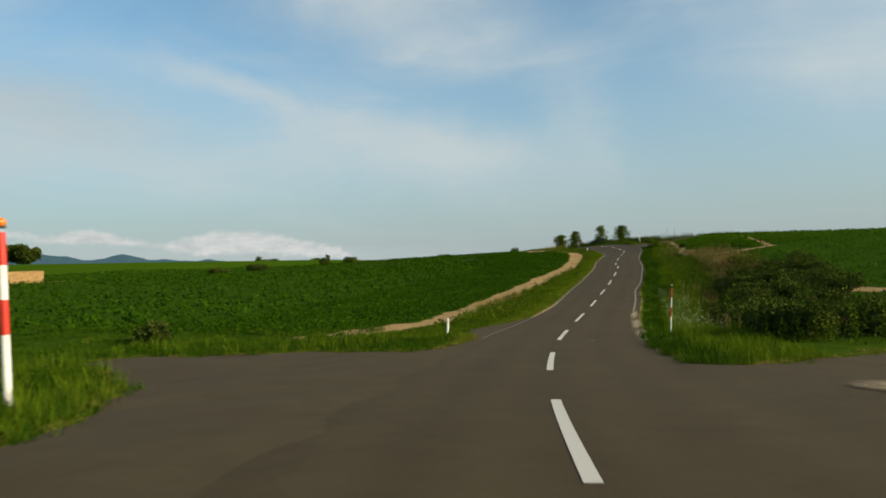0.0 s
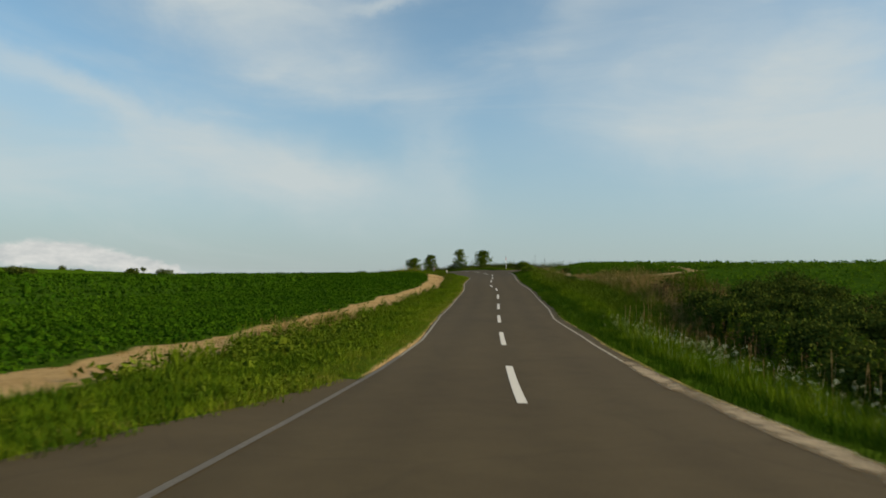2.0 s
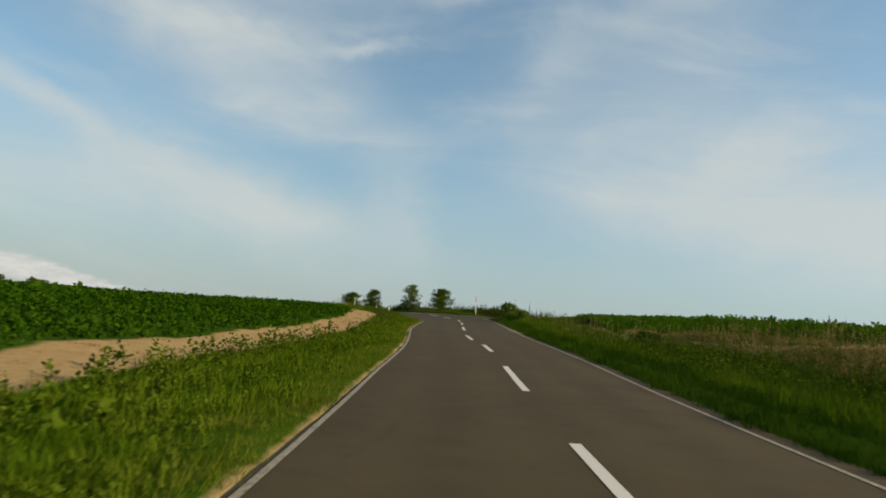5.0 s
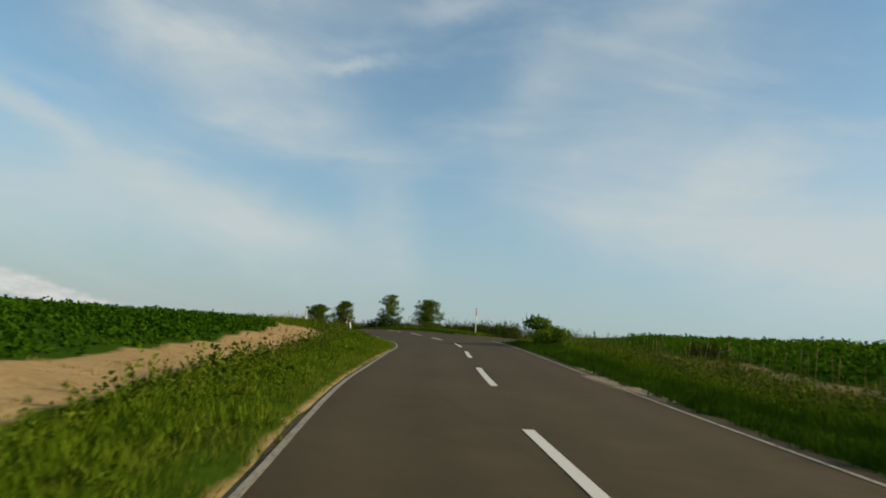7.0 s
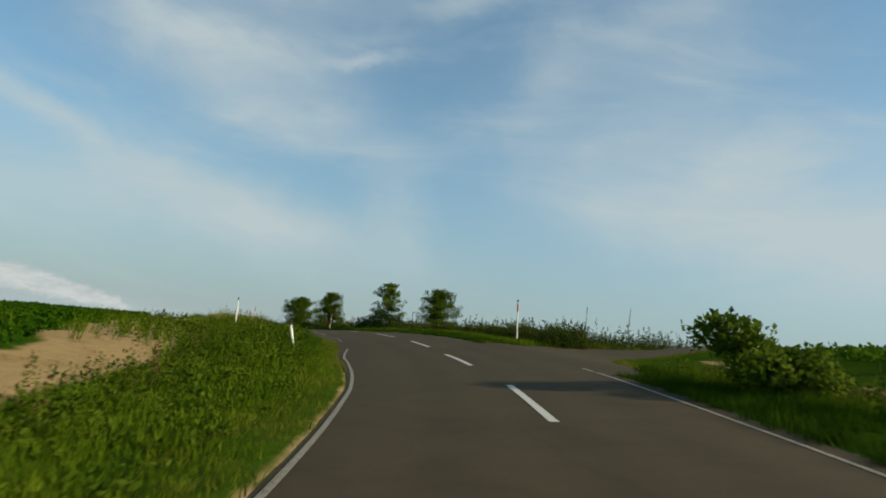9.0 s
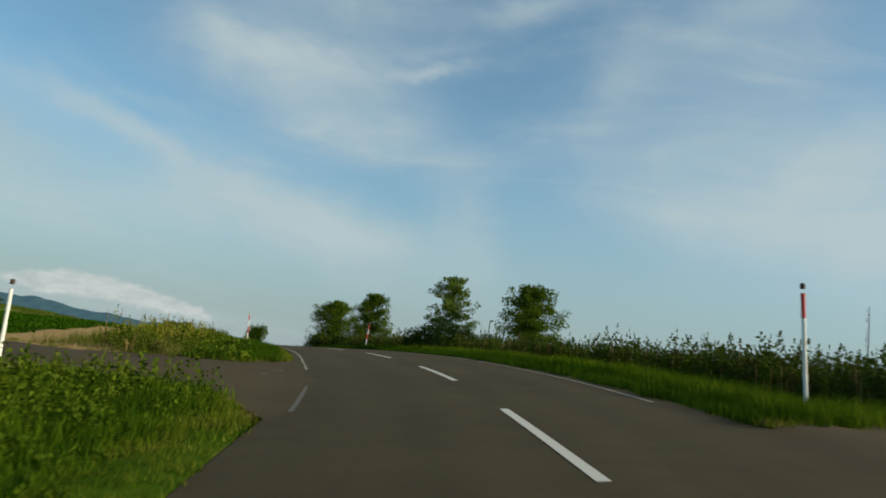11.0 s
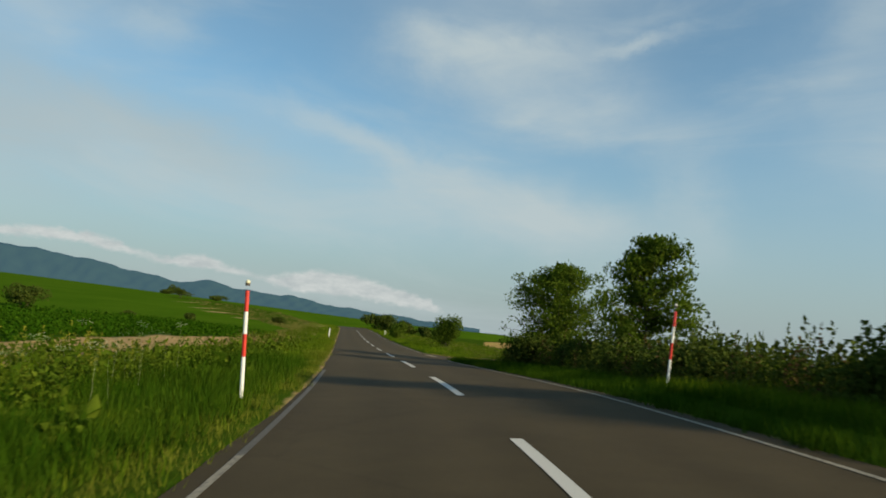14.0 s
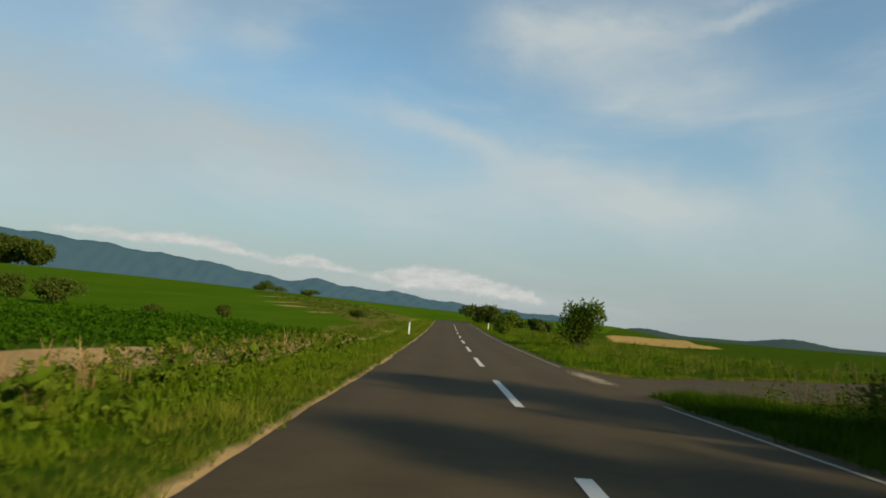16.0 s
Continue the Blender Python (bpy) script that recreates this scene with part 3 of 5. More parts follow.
def build_ground():
    def axis(lo, hi, step, reach):
        mid = np.arange(lo, hi + 0.01, step)
        grow = step * 1.28**np.arange(1, 60)
        grow = np.cumsum(grow)
        grow = grow[grow < reach]
        return np.r_[(lo - grow)[::-1], mid, hi + grow]
    xs, ys = axis(-40, 66, 0.6, 4600), axis(-12, 240, 0.75, 4600)
    gx, gy = np.meshgrid(xs, ys)
    xy = np.stack([gx.ravel(), gy.ravel()], 1)
    z = land(xy)
    nx, ny = len(xs), len(ys)
    i = (np.arange(ny - 1)[:, None] * nx + np.arange(nx - 1)[None]).ravel()
    ob = thing_np("ground", np.c_[xy, z], quads=np.stack([i, i + 1, i + nx + 1, i + nx], 1), mat=GROUND, smooth=True)
    left, dirt, right, k, d = zones(xy)
    straw = np.zeros(len(xy))
    for cx, cy, rx, ry in ((-70, 110, 9, 5), (170, 560, 60, 30), (-60, 520, 90, 22), (-20, 640, 120, 30)):
        straw = np.maximum(straw, np.clip(1.5 - np.hypot((xy[:, 0] - cx) / rx, (xy[:, 1] - cy) / ry), 0, 1))
    straw = np.maximum(straw, inside(xy, STUBBLE) * np.clip(rim_distance(xy, STUBBLE) / 1.5, 0, 1))
    dirt = np.maximum(dirt, track_at(xy))
    meadow = np.maximum(smooth(0.3, -0.3, d - meadow_start(LINE[k, 1])) * smooth(205, 218, LINE[k, 1]), (xy[:, 1] > 340) & (xy[:, 0] < 0)).astype(float)
    for px, py, r in ((29.6, 96.4, 1.3), (10.4, 38, 0.9)):
        dirt = np.maximum(dirt, np.clip(1.6 - np.hypot(xy[:, 0] - px, xy[:, 1] - py) / r, 0, 1))
    for name, val in (("crop", np.maximum(left, right)), ("dirt", dirt), ("straw", straw), ("meadow", meadow)):
        at = ob.data.attributes.new(name, "FLOAT", "POINT")
        at.data.foreach_set("value", val.astype(np.float32))
    tagged(ob, "rolling farmland with grass verges, bare earth and crops", "ground", kind="structure")
    return ob


def paved(name, poly, label):
    bm = bmesh.new()
    bm.faces.new([bm.verts.new((x, y, 0)) for x, y in poly])
    p = np.array(poly, dtype=float)
    for axis in (0, 1):
        for v in np.arange(math.floor(p[:, axis].min()), p[:, axis].max(), 0.9):
            co, no = [0, 0, 0], [0, 0, 0]
            co[axis], no[axis] = v, 1
            bmesh.ops.bisect_plane(bm, geom=bm.verts[:] + bm.edges[:] + bm.faces[:], plane_co=co, plane_no=no)
    bmesh.ops.triangulate(bm, faces=bm.faces[:])
    xy = np.array([v.co[:2] for v in bm.verts])
    k, d, _ = beside(xy)
    edge = np.where(d < 0, 0.17 - np.interp(LINE[k, 1], LEFT_Y, LEFT_LINE), 0.35 + np.interp(LINE[k, 1], RIGHT_Y, RIGHT_LINE))
    dip = 0.055 * smooth(-0.1, 1.3, edge - np.abs(d))
    for v, z in zip(bm.verts, land(xy, False) - dip):
        v.co.z = z + 0.010
    for f in bm.faces:
        if f.normal.z < 0:
            f.normal_flip()
        f.smooth = True
    return tagged(part(name, bm, PALE_ASPHALT if name in ("field_road", "grove_lane") else ASPHALT), label, "road", kind="structure")


def strip(k0, k1, d0, d1, lift, cols=2, step=1):
    """A band along the road between two sideways distances."""
    ks = np.arange(k0, k1 + 1, step)
    ds = np.linspace(d0, d1, cols)
    p = LINE[ks][:, None, :2] + NOR[ks][:, None] * ds[None, :, None]
    z = LINE[ks, 2][:, None] + LBANK[ks][:, None] * ds[None] - 0.0022 * ds[None]**2 + lift
    v = np.concatenate([p, z[..., None]], -1).reshape(-1, 3)
    n = len(ks)
    i = (np.arange(n - 1)[:, None] * cols + np.arange(cols - 1)[None]).ravel()
    return v, np.stack([i, i + 1, i + cols + 1, i + cols], 1)


def build_road():
    v, q = strip(0, len(LINE) - 1, -HALF, HALF, 0.02, 9)
    n, c = len(v) // 9, 9
    # ragged edges, and a skirt into the ground
    g = np.random.default_rng(3)
    v = v.reshape(n, c, 3)
    for col, s in ((0, -1), (c - 1, 1)):
        w = np.convolve(g.normal(0, 1, n + 8), np.ones(9) / 9, "valid") * 0.12 * s
        w += (left_rim(LINE[:, 1]) + HALF if s < 0 else np.interp(LINE[:, 1], RIGHT_Y, RIGHT_LINE) - 2.8)
        v[:, col, :2] += NOR * w[:, None]
        v[:, col, 2] += LBANK * w
    rim = v[:, [0, c - 1]]
    low = rim - (0, 0, 0.15)
    allv = np.concatenate([v.reshape(-1, 3), rim.reshape(-1, 3), low.reshape(-1, 3)])
    r = 2 * np.arange(n - 1)
    b, e = n * c, n * c + 2 * n
    left = np.stack([e + r, b + r, b + r + 2, e + r + 2], 1)
    right = np.stack([b + r + 1, e + r + 1, e + r + 3, b + r + 3], 1)
    road = thing_np("road", allv, quads=np.concatenate([q, left, right]), mat=ASPHALT, smooth=True)
    side = np.concatenate([np.tile(np.linspace(-HALF, HALF, c), n), np.zeros(4 * n)])
    at = road.data.attributes.new("across", "FLOAT", "POINT")
    at.data.foreach_set("value", (np.abs(side) * 4.2 - 1.6).astype(np.float32))
    tagged(road, "narrow two-lane country road of worn grey asphalt", "road", kind="structure")

    def mark(name, y0, y1, d0, d1, mat, label=""):
        k0, k1 = (int(np.abs(LINE[:, 1] - y).argmin()) for y in (y0, y1))
        mv, mq = strip(k0, max(k1, k0 + 1), d0, d1, 0.026, 2)
        if name == "edge_line":
            ks = np.arange(k0, k1 + 1)
            off = np.interp(LINE[ks, 1], LEFT_Y, LEFT_LINE) if d0 < 0 else np.interp(LINE[ks, 1], RIGHT_Y, RIGHT_LINE)
            off = off - (d0 + d1) / 2
            mv[:, :2] += np.repeat(NOR[ks] * off[:, None], 2, axis=0)
            mv[:, 2] += np.repeat(LBANK[ks] * off, 2)
        # true ends between the samples
        for end, y in ((0, y0), (1, y1)):
            rows = mv.reshape(-1, 2, 3)
            e, f = (rows[0], rows[1]) if end == 0 else (rows[-1], rows[-2])
            t = (y - e[:, 1].mean()) / (f[:, 1].mean() - e[:, 1].mean())
            e += (f - e) * t
            mv = rows.reshape(-1, 3)
        return tagged(thing_np(name, mv, quads=mq, mat=mat, parent=road), label)
    for y0, y1, *off in DASHES:
        off = off[0] if off else 0.0
        mark("centre_dash", y0, y1, off - 0.075, off + 0.075, DASH)
    mark("edge_line", 26.5, 41, -2.850, -2.760, FAINT, "almost vanished pale edge line")
    mark("edge_line", 140.1, 144.0, -2.850, -2.760, FAINT, "almost vanished pale edge line")
    mark("edge_line", 168, 180, -2.850, -2.760, FAINT, "almost vanished pale edge line")
    for y0, y1 in ((41, 134.5), (148.6, 168)):
        mark("edge_line", y0, y1, -2.845, -2.765, EDGE, "worn pale edge line")
    for y0, y1 in ((40, 123), (140, 196), (207, 330)):
        mark("edge_line", y0, y1, 2.765, 2.855, EDGE, "worn pale edge line")
    return road


DASHES = [(5.03 - 9.9 * 2, 9.98 - 9.9 * 2), (-4.9, 0.1), (5.03, 9.98), (14.93, 19.85), (24.72, 29.53), (34.37, 39.12), (44.03, 48.78), (53.58, 58.35), (63.06, 67.85), (72.61, 77.37), (82.14, 85.2), (87.6, 90.57, -0.22),
          (95.31, 100.05), (104.82, 109.57), (114.32, 119.09), (124.4, 129.6, -0.20), (134.61, 139.61), (144.61, 149.62), (154.62, 159.61), (164.52, 169.46), (174.23, 179.1), (183.82, 188.69),
          (193.43, 198.29), (203.05, 207.88), (212.7, 217.5), (222.3, 227.1), (231.9, 236.7), (241.6, 246.4), (251.2, 256.0), (260.8, 265.6), (270.4, 275.2)]


def build_shoulders():
    """The earthy edge between asphalt and grass, left and right."""
    for sign in (-1, 1):
        y = LINE[:, 1]
        edge = left_rim(y) if sign < 0 else np.interp(y, RIGHT_Y, RIGHT_LINE) + 0.42
        ok = (y > (22 if sign < 0 else 12)) & (y < 380)
        for poly in SIDE_ROADS.values():
            for reach in (0.05, 0.5, 1.0, 1.5):
                ok &= ~inside(LINE[:, :2] + NOR * (edge + sign * reach)[:, None], poly)
        runs = np.flatnonzero(np.diff(np.r_[0, ok.astype(int), 0]))
        for a, b in zip(runs[::2], runs[1::2]):
            if b - a < 4:
                continue
            ks = np.arange(a, b)
            cols = []
            for i, (off, lift) in enumerate(((-0.10, -0.03), (0.05, 0.005), (0.20, 0.03), (0.8, 0.05), (1.6, -0.10))):
                d = edge[ks] + sign * off
                xy = LINE[ks, :2] + NOR[ks] * d[:, None]
                z = LINE[ks, 2] + LBANK[ks] * d - 0.02 if i < 2 else land(xy, False)
                # the ends run out into the ground
                out = np.clip(3 - np.minimum(np.arange(len(ks)), np.arange(len(ks))[::-1]), 0, 3) / 3
                cols.append(np.c_[xy, z + lift - 0.14 * out])
            m = len(cols)
            v = np.stack(cols, 1).reshape(-1, 3)
            i = (np.arange(len(ks) - 1)[:, None] * m + np.arange(m - 1)[None]).ravel()
            q = np.stack([i, i + 1, i + m + 1, i + m], 1)
            ob = thing_np("verge_edge", v, quads=q if sign > 0 else q[:, ::-1], mat=GROUND, smooth=True)
            dirt = np.tile([0.80, 0.60, 0.25, 0.0, 0.0] if sign < 0 else [0.6, 0.40, 0.0, 0.0, 0.0], len(ks))
            if sign < 0:
                dirt = dirt * np.repeat(np.interp(LINE[ks, 1], [34, 40, 44, 50, 118, 128, 168, 174], [1.2, 1.3, 1.2, 1.0, 1.0, 0.5, 0.5, 1.1]), m)
            for name, val in (("crop", dirt * 0), ("dirt", dirt), ("straw", dirt * 0)):
                at = ob.data.attributes.new(name, "FLOAT", "POINT")
                at.data.foreach_set("value", val.astype(np.float32))
            tagged(ob, "sandy earth strip between asphalt and grass", "verge", kind="structure")


def sand_wash(y, d, length, width, lift=0.030):
    """Sand and grit spread thinly over the edge of the asphalt."""
    k0 = int(np.abs(LINE[:, 1] - (y - length / 2)).argmin())
    k1 = int(np.abs(LINE[:, 1] - (y + length / 2)).argmin())
    v, q = strip(k0, k1, d - width / 2, d + width / 2, lift, 7)
    n = len(v) // 7
    a, b = np.meshgrid(np.linspace(-1, 1, 7), np.linspace(-1, 1, n))
    ob = thing_np("sand_wash", v, quads=q, mat=SAND)
    at = ob.data.attributes.new("cover", "FLOAT", "POINT")
    at.data.foreach_set("value", np.clip(1.0 - (a**2 + b**2), -1, 1).ravel().astype(np.float32))
    return tagged(ob, "pale sand and grit washed over the road edge", "sand", kind="stuff")

build_ground()
build_road()
build_shoulders()
for row in ((97.0, 3.4, 8, 2.0), (98.6, 3.0, 5, 1.2), (101.5, 3.4, 6, 0.9), (38.5, 2.85, 9, 0.6), (33, 2.95, 9, 0.7), (27, 3.1, 10, 0.9), (20.5, 3.4, 7, 1.1), (202, 3.0, 7, 1.2), (10.9, 5.5, 3.6, 2.0, 0.105)):
    sand_wash(*row)


def grit_patch(x, y, size, turn, lift):
    """A thin uneven patch of trodden grit or old filler on the asphalt."""
    g = np.random.default_rng(int(x * 10 + y))
    bm = bmesh.new()
    z = float(land(np.array([[x, y]]), False)[0]) + lift
    c, s = math.cos(turn), math.sin(turn)
    rim = []
    for i in range(12):
        a = 6.283 * i / 12
        r = size * g.uniform(0.7, 1.15)
        px, py = r * math.cos(a), r * 0.42 * math.sin(a)
        rim.append(bm.verts.new((x + px * c - py * s, y + px * s + py * c, z)))
    top = bm.faces.new(rim)
    if top.normal.z < 0:
        top.normal_flip()
    low = bmesh.ops.extrude_face_region(bm, geom=[top])
    bmesh.ops.translate(bm, verts=[v for v in low["geom"] if isinstance(v, bmesh.types.BMVert)], vec=(0, 0, 0.002))
    return tagged(part("grit_patch", bm, GRIT), "small pale patch of grit on the asphalt", "grit", "grit patches", kind="stuff")


for row in ((24.24, 96.99, 0.13, 0.2, 0.020), (24.71, 94.25, 0.10, 1.0, 0.022), (31.25, 147.7, 0.15, 0.4, 0.012), (30.88, 146.29, 0.14, 0.3, 0.012), (5.33, 24.26, 0.11, 0.8, 0.020)):
    grit_patch(*row)
for key, text in (("field_road", "paved mouth of a side road between verges"), ("crossing_road", "paved mouth of a crossing road with a gravelly edge"),
                  ("farm_lane", "paved mouth of a farm lane"), ("hill_lane", "paved mouth of a lane up the bank"), ("grove_lane", "pale paved mouth of a lane by trees")):
    paved(key, SIDE_ROADS[key], text)

# ---- far distance ----


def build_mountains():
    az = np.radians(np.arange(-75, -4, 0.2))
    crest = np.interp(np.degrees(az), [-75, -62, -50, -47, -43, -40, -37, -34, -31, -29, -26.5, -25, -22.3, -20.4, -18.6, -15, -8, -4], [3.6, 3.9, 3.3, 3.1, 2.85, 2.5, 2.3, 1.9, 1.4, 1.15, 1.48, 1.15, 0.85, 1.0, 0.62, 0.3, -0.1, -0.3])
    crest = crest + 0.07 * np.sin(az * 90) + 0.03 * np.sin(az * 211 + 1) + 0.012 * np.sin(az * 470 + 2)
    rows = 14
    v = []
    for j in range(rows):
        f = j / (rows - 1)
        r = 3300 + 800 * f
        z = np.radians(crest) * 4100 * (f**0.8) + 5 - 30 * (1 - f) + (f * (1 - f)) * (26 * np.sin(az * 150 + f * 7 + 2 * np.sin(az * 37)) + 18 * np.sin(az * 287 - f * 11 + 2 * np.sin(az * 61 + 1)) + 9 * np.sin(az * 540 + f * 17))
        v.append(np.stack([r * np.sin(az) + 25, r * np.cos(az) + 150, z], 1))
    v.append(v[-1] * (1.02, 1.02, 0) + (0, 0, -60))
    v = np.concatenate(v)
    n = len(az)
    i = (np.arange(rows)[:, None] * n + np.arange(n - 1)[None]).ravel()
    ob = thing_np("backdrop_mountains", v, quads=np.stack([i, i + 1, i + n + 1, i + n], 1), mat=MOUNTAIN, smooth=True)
    tagged(ob, "forested mountain ridge far away, blue haze painted in as a glow", "mountains", kind="structure")


# Distance haze painted into the surface as a share of flat emission
def haze_glow_material(name, colour, glow, share):
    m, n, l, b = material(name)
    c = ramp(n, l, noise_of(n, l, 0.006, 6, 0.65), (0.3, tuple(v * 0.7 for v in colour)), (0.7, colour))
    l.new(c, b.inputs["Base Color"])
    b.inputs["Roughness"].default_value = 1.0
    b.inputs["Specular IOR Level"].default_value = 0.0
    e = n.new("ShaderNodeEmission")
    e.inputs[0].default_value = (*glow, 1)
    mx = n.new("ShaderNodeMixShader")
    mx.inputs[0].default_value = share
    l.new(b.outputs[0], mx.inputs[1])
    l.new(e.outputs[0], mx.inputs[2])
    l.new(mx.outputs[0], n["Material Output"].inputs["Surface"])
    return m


MOUNTAIN = haze_glow_material("far_forest_haze_glow", (0.05, 0.09, 0.05), (0.060, 0.118, 0.160), 0.66)
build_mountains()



def build_far_hills():
    """Low wooded hills beyond the plain."""
    az = np.radians(np.arange(-9, 48, 0.35))
    d = np.degrees(az)
    crest = -1.00 + 0.42 * np.exp(-((d - 0.4) / 2.2)**2) + 0.46 * np.exp(-((d - 11.2) / 2.3)**2) + 0.25 * np.exp(-((d - 24) / 4)**2) + 0.02 * np.sin(d * 9) - 0.25 * np.exp(-((d + 7) / 3)**2)
    rows = []
    for r, f in ((1500, -2.6), (1700, 0.0), (1760, 0.0), (2100, -2.0)):
        e = np.radians(crest + f * 0.35)
        rows.append(np.stack([r * np.sin(az) + 28, r * np.cos(az) + 180, np.tan(e) * r + 4.5], 1))
    v = np.concatenate(rows)
    n = len(az)
    i = (np.arange(3)[:, None] * n + np.arange(n - 1)[None]).ravel()
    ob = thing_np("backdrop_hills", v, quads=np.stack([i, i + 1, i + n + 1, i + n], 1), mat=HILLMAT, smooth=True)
    tagged(ob, "low dark wooded hills beyond the plain, haze painted in as a glow", "hills", kind="structure")


# woods with greyish haze painted in by emission
HILLMAT = haze_glow_material("far_woods_haze_glow", (0.025, 0.05, 0.025), (0.050, 0.078, 0.078), 0.55)
build_far_hills()

# ---- small plants: templates ----


def blades(count, spread, bend, width, g):
    """A tuft of grass: bent tapering blades about one metre high."""
    vs, fs = [], []
    for i in range(count):
        a, r = g.uniform(0, 6.283), spread * g.uniform(0, 1)
        h, lean = g.uniform(0.55, 1.0), bend * g.uniform(0.3, 1.2)
        c, s = math.cos(a), math.sin(a)
        bx, by = r * math.cos(a + 1), r * math.sin(a + 1)
        w = width * g.uniform(0.7, 1.3)
        n = len(vs)
        for t, k in ((0.0, 1.0), (0.55, 0.75)):
            ox, oy = bx + c * lean * t * t, by + s * lean * t * t
            vs += [(ox - s * w * k, oy + c * w * k, h * t), (ox + s * w * k, oy - c * w * k, h * t)]
        vs.append((bx + c * lean, by + s * lean, h))
        fs += [(n, n + 1, n + 3), (n, n + 3, n + 2), (n + 2, n + 3, n + 4)]
    return np.array(vs), np.array(fs)


def sod(count, spread, bend, width, g):
    """A dense tuft of short grass: straight leaning blades about one metre high."""
    a, r = g.uniform(0, 6.283, count), spread * np.sqrt(g.uniform(0, 1, count))
    q = g.uniform(0, 6.283, count)
    bx, by = r * np.cos(q), r * np.sin(q)
    h, lean, w = g.uniform(0.4, 1.0, count), bend * g.uniform(0.2, 1.2, count), width * g.uniform(0.7, 1.4, count)
    c, s = np.cos(a), np.sin(a)
    v = np.stack([np.stack([bx - s * w, by + c * w, 0 * h], 1), np.stack([bx + s * w, by - c * w, 0 * h], 1), np.stack([bx + c * lean, by + s * lean, h], 1)], 1)
    return v.reshape(-1, 3), np.arange(3 * count).reshape(-1, 3)


def leaf_cloud(count, g, shape, leaf, flat=0.5):
    """Loose leaves; shape(u) gives their places from random numbers."""
    p = shape(g)
    n = len(p)
    a, t, r = g.uniform(0, 6.283, n), g.normal(0.5, flat, n), g.uniform(0, 6.283, n)
    ax = np.stack([np.cos(a) * np.cos(t), np.sin(a) * np.cos(t), np.sin(t)], 1)
    up = np.stack([np.cos(r), np.sin(r), np.full(n, 0.6)], 1)
    side = np.cross(ax, up)
    side /= np.linalg.norm(side, axis=1)[:, None]
    size = leaf * g.uniform(0.6, 1.35, n)[:, None]
    drop = np.cross(side, ax) * size * 0.18
    v = np.stack([p, p + ax * size * 0.5 + side * size * 0.33 - drop, p + ax * size, p + ax * size * 0.5 - side * size * 0.33 - drop], 1).reshape(-1, 3)
    i = np.arange(n)[:, None] * 4
    f = np.concatenate([i + np.array([[0, 1, 2]]), i + np.array([[0, 2, 3]])])
    return v, f


def plant(g, leaves, height, radius, leaf, stems=1):
    """A leafy weed: leaves set along a few upright stems."""
    def shape(g):
        out = []
        for _ in range(stems):
            a, r = g.uniform(0, 6.283), radius * g.uniform(0, 0.7)
            h = height * g.uniform(0.6, 1.0)
            z = g.uniform(0.02, 1.0, leaves // stems)
            w = radius * 0.55 * (1.1 - z)
            b = g.uniform(0, 6.283, len(z))
            out.append(np.stack([r * math.cos(a) + w * np.cos(b), r * math.sin(a) + w * np.sin(b), z * h], 1))
        return np.concatenate(out)
    return leaf_cloud(leaves, g, shape, leaf, 0.45)


def stalk(g, height, head, width=0.012):
    """An upright dry stalk with a narrow seed head: crossed blades."""
    vs, fs = [], []
    for a in (0.3, 1.87):
        c, s = math.cos(a), math.sin(a)
        n = len(vs)
        for z, w in ((0, width), (height * 0.7, width * 0.8), (height * 0.78, head), (height * 0.92, head * 0.7)):
            vs += [(-c * w, -s * w, z), (c * w, s * w, z)]
        vs.append((0, 0, height))
        for j in range(3):
            k = n + 2 * j
            fs += [(k, k + 1, k + 3), (k, k + 3, k + 2)]
        fs.append((n + 6, n + 7, n + 8))
    return np.array(vs), np.array(fs)


def umbel(g, height, wide=0.055):
    """A stem with a flat head of tiny florets."""
    vs, fs = [(-0.002, 0, 0), (0.002, 0, 0), (0, 0, height)], [(0, 1, 2)]
    for _ in range(18):
        a, r = g.uniform(0, 6.283), wide * math.sqrt(g.uniform(0, 1))
        x, y, z, e = r * math.cos(a), r * math.sin(a), height + g.uniform(-0.08, 0.03), 0.008
        n = len(vs)
        vs += [(x - e, y - e, z), (x + e, y - e, z), (x + e, y + e, z + 0.008), (x - e, y + e, z)]
        fs += [(n, n + 1, n + 2), (n, n + 2, n + 3)]
    return np.array(vs), np.array(fs)


def along(count, y0, y1, d0, d1, g, power=1.0):
    """Random places beside the road: d0 and d1 are sideways limits, numbers or functions of y."""
    ks = np.flatnonzero((LINE[:, 1] >= y0) & (LINE[:, 1] <= y1))
    k = g.choice(ks, count)
    y = LINE[k, 1]
    a = d0(y) if callable(d0) else d0
    b = d1(y) if callable(d1) else d1
    d = a + (b - a) * g.uniform(0, 1, count)**power
    xy = LINE[k, :2] + NOR[k] * d[:, None] + TAN[k] * g.uniform(-0.3, 0.3, count)[:, None]
    keep = np.ones(count, dtype=bool)
    for poly in SIDE_ROADS.values():
        keep &= ~inside(xy, poly)
    kk, dd, _ = beside(xy)
    lim = np.where(dd < 0, -np.interp(LINE[kk, 1], LEFT_Y, LEFT_LINE), np.interp(LINE[kk, 1], RIGHT_Y, RIGHT_LINE)) + 0.22
    lim = np.where(LINE[kk, 1] < 24, 3.0, lim)
    keep &= (np.abs(dd) > lim + 0.05) & (track_at(xy) < 0.55)
    return xy[keep]


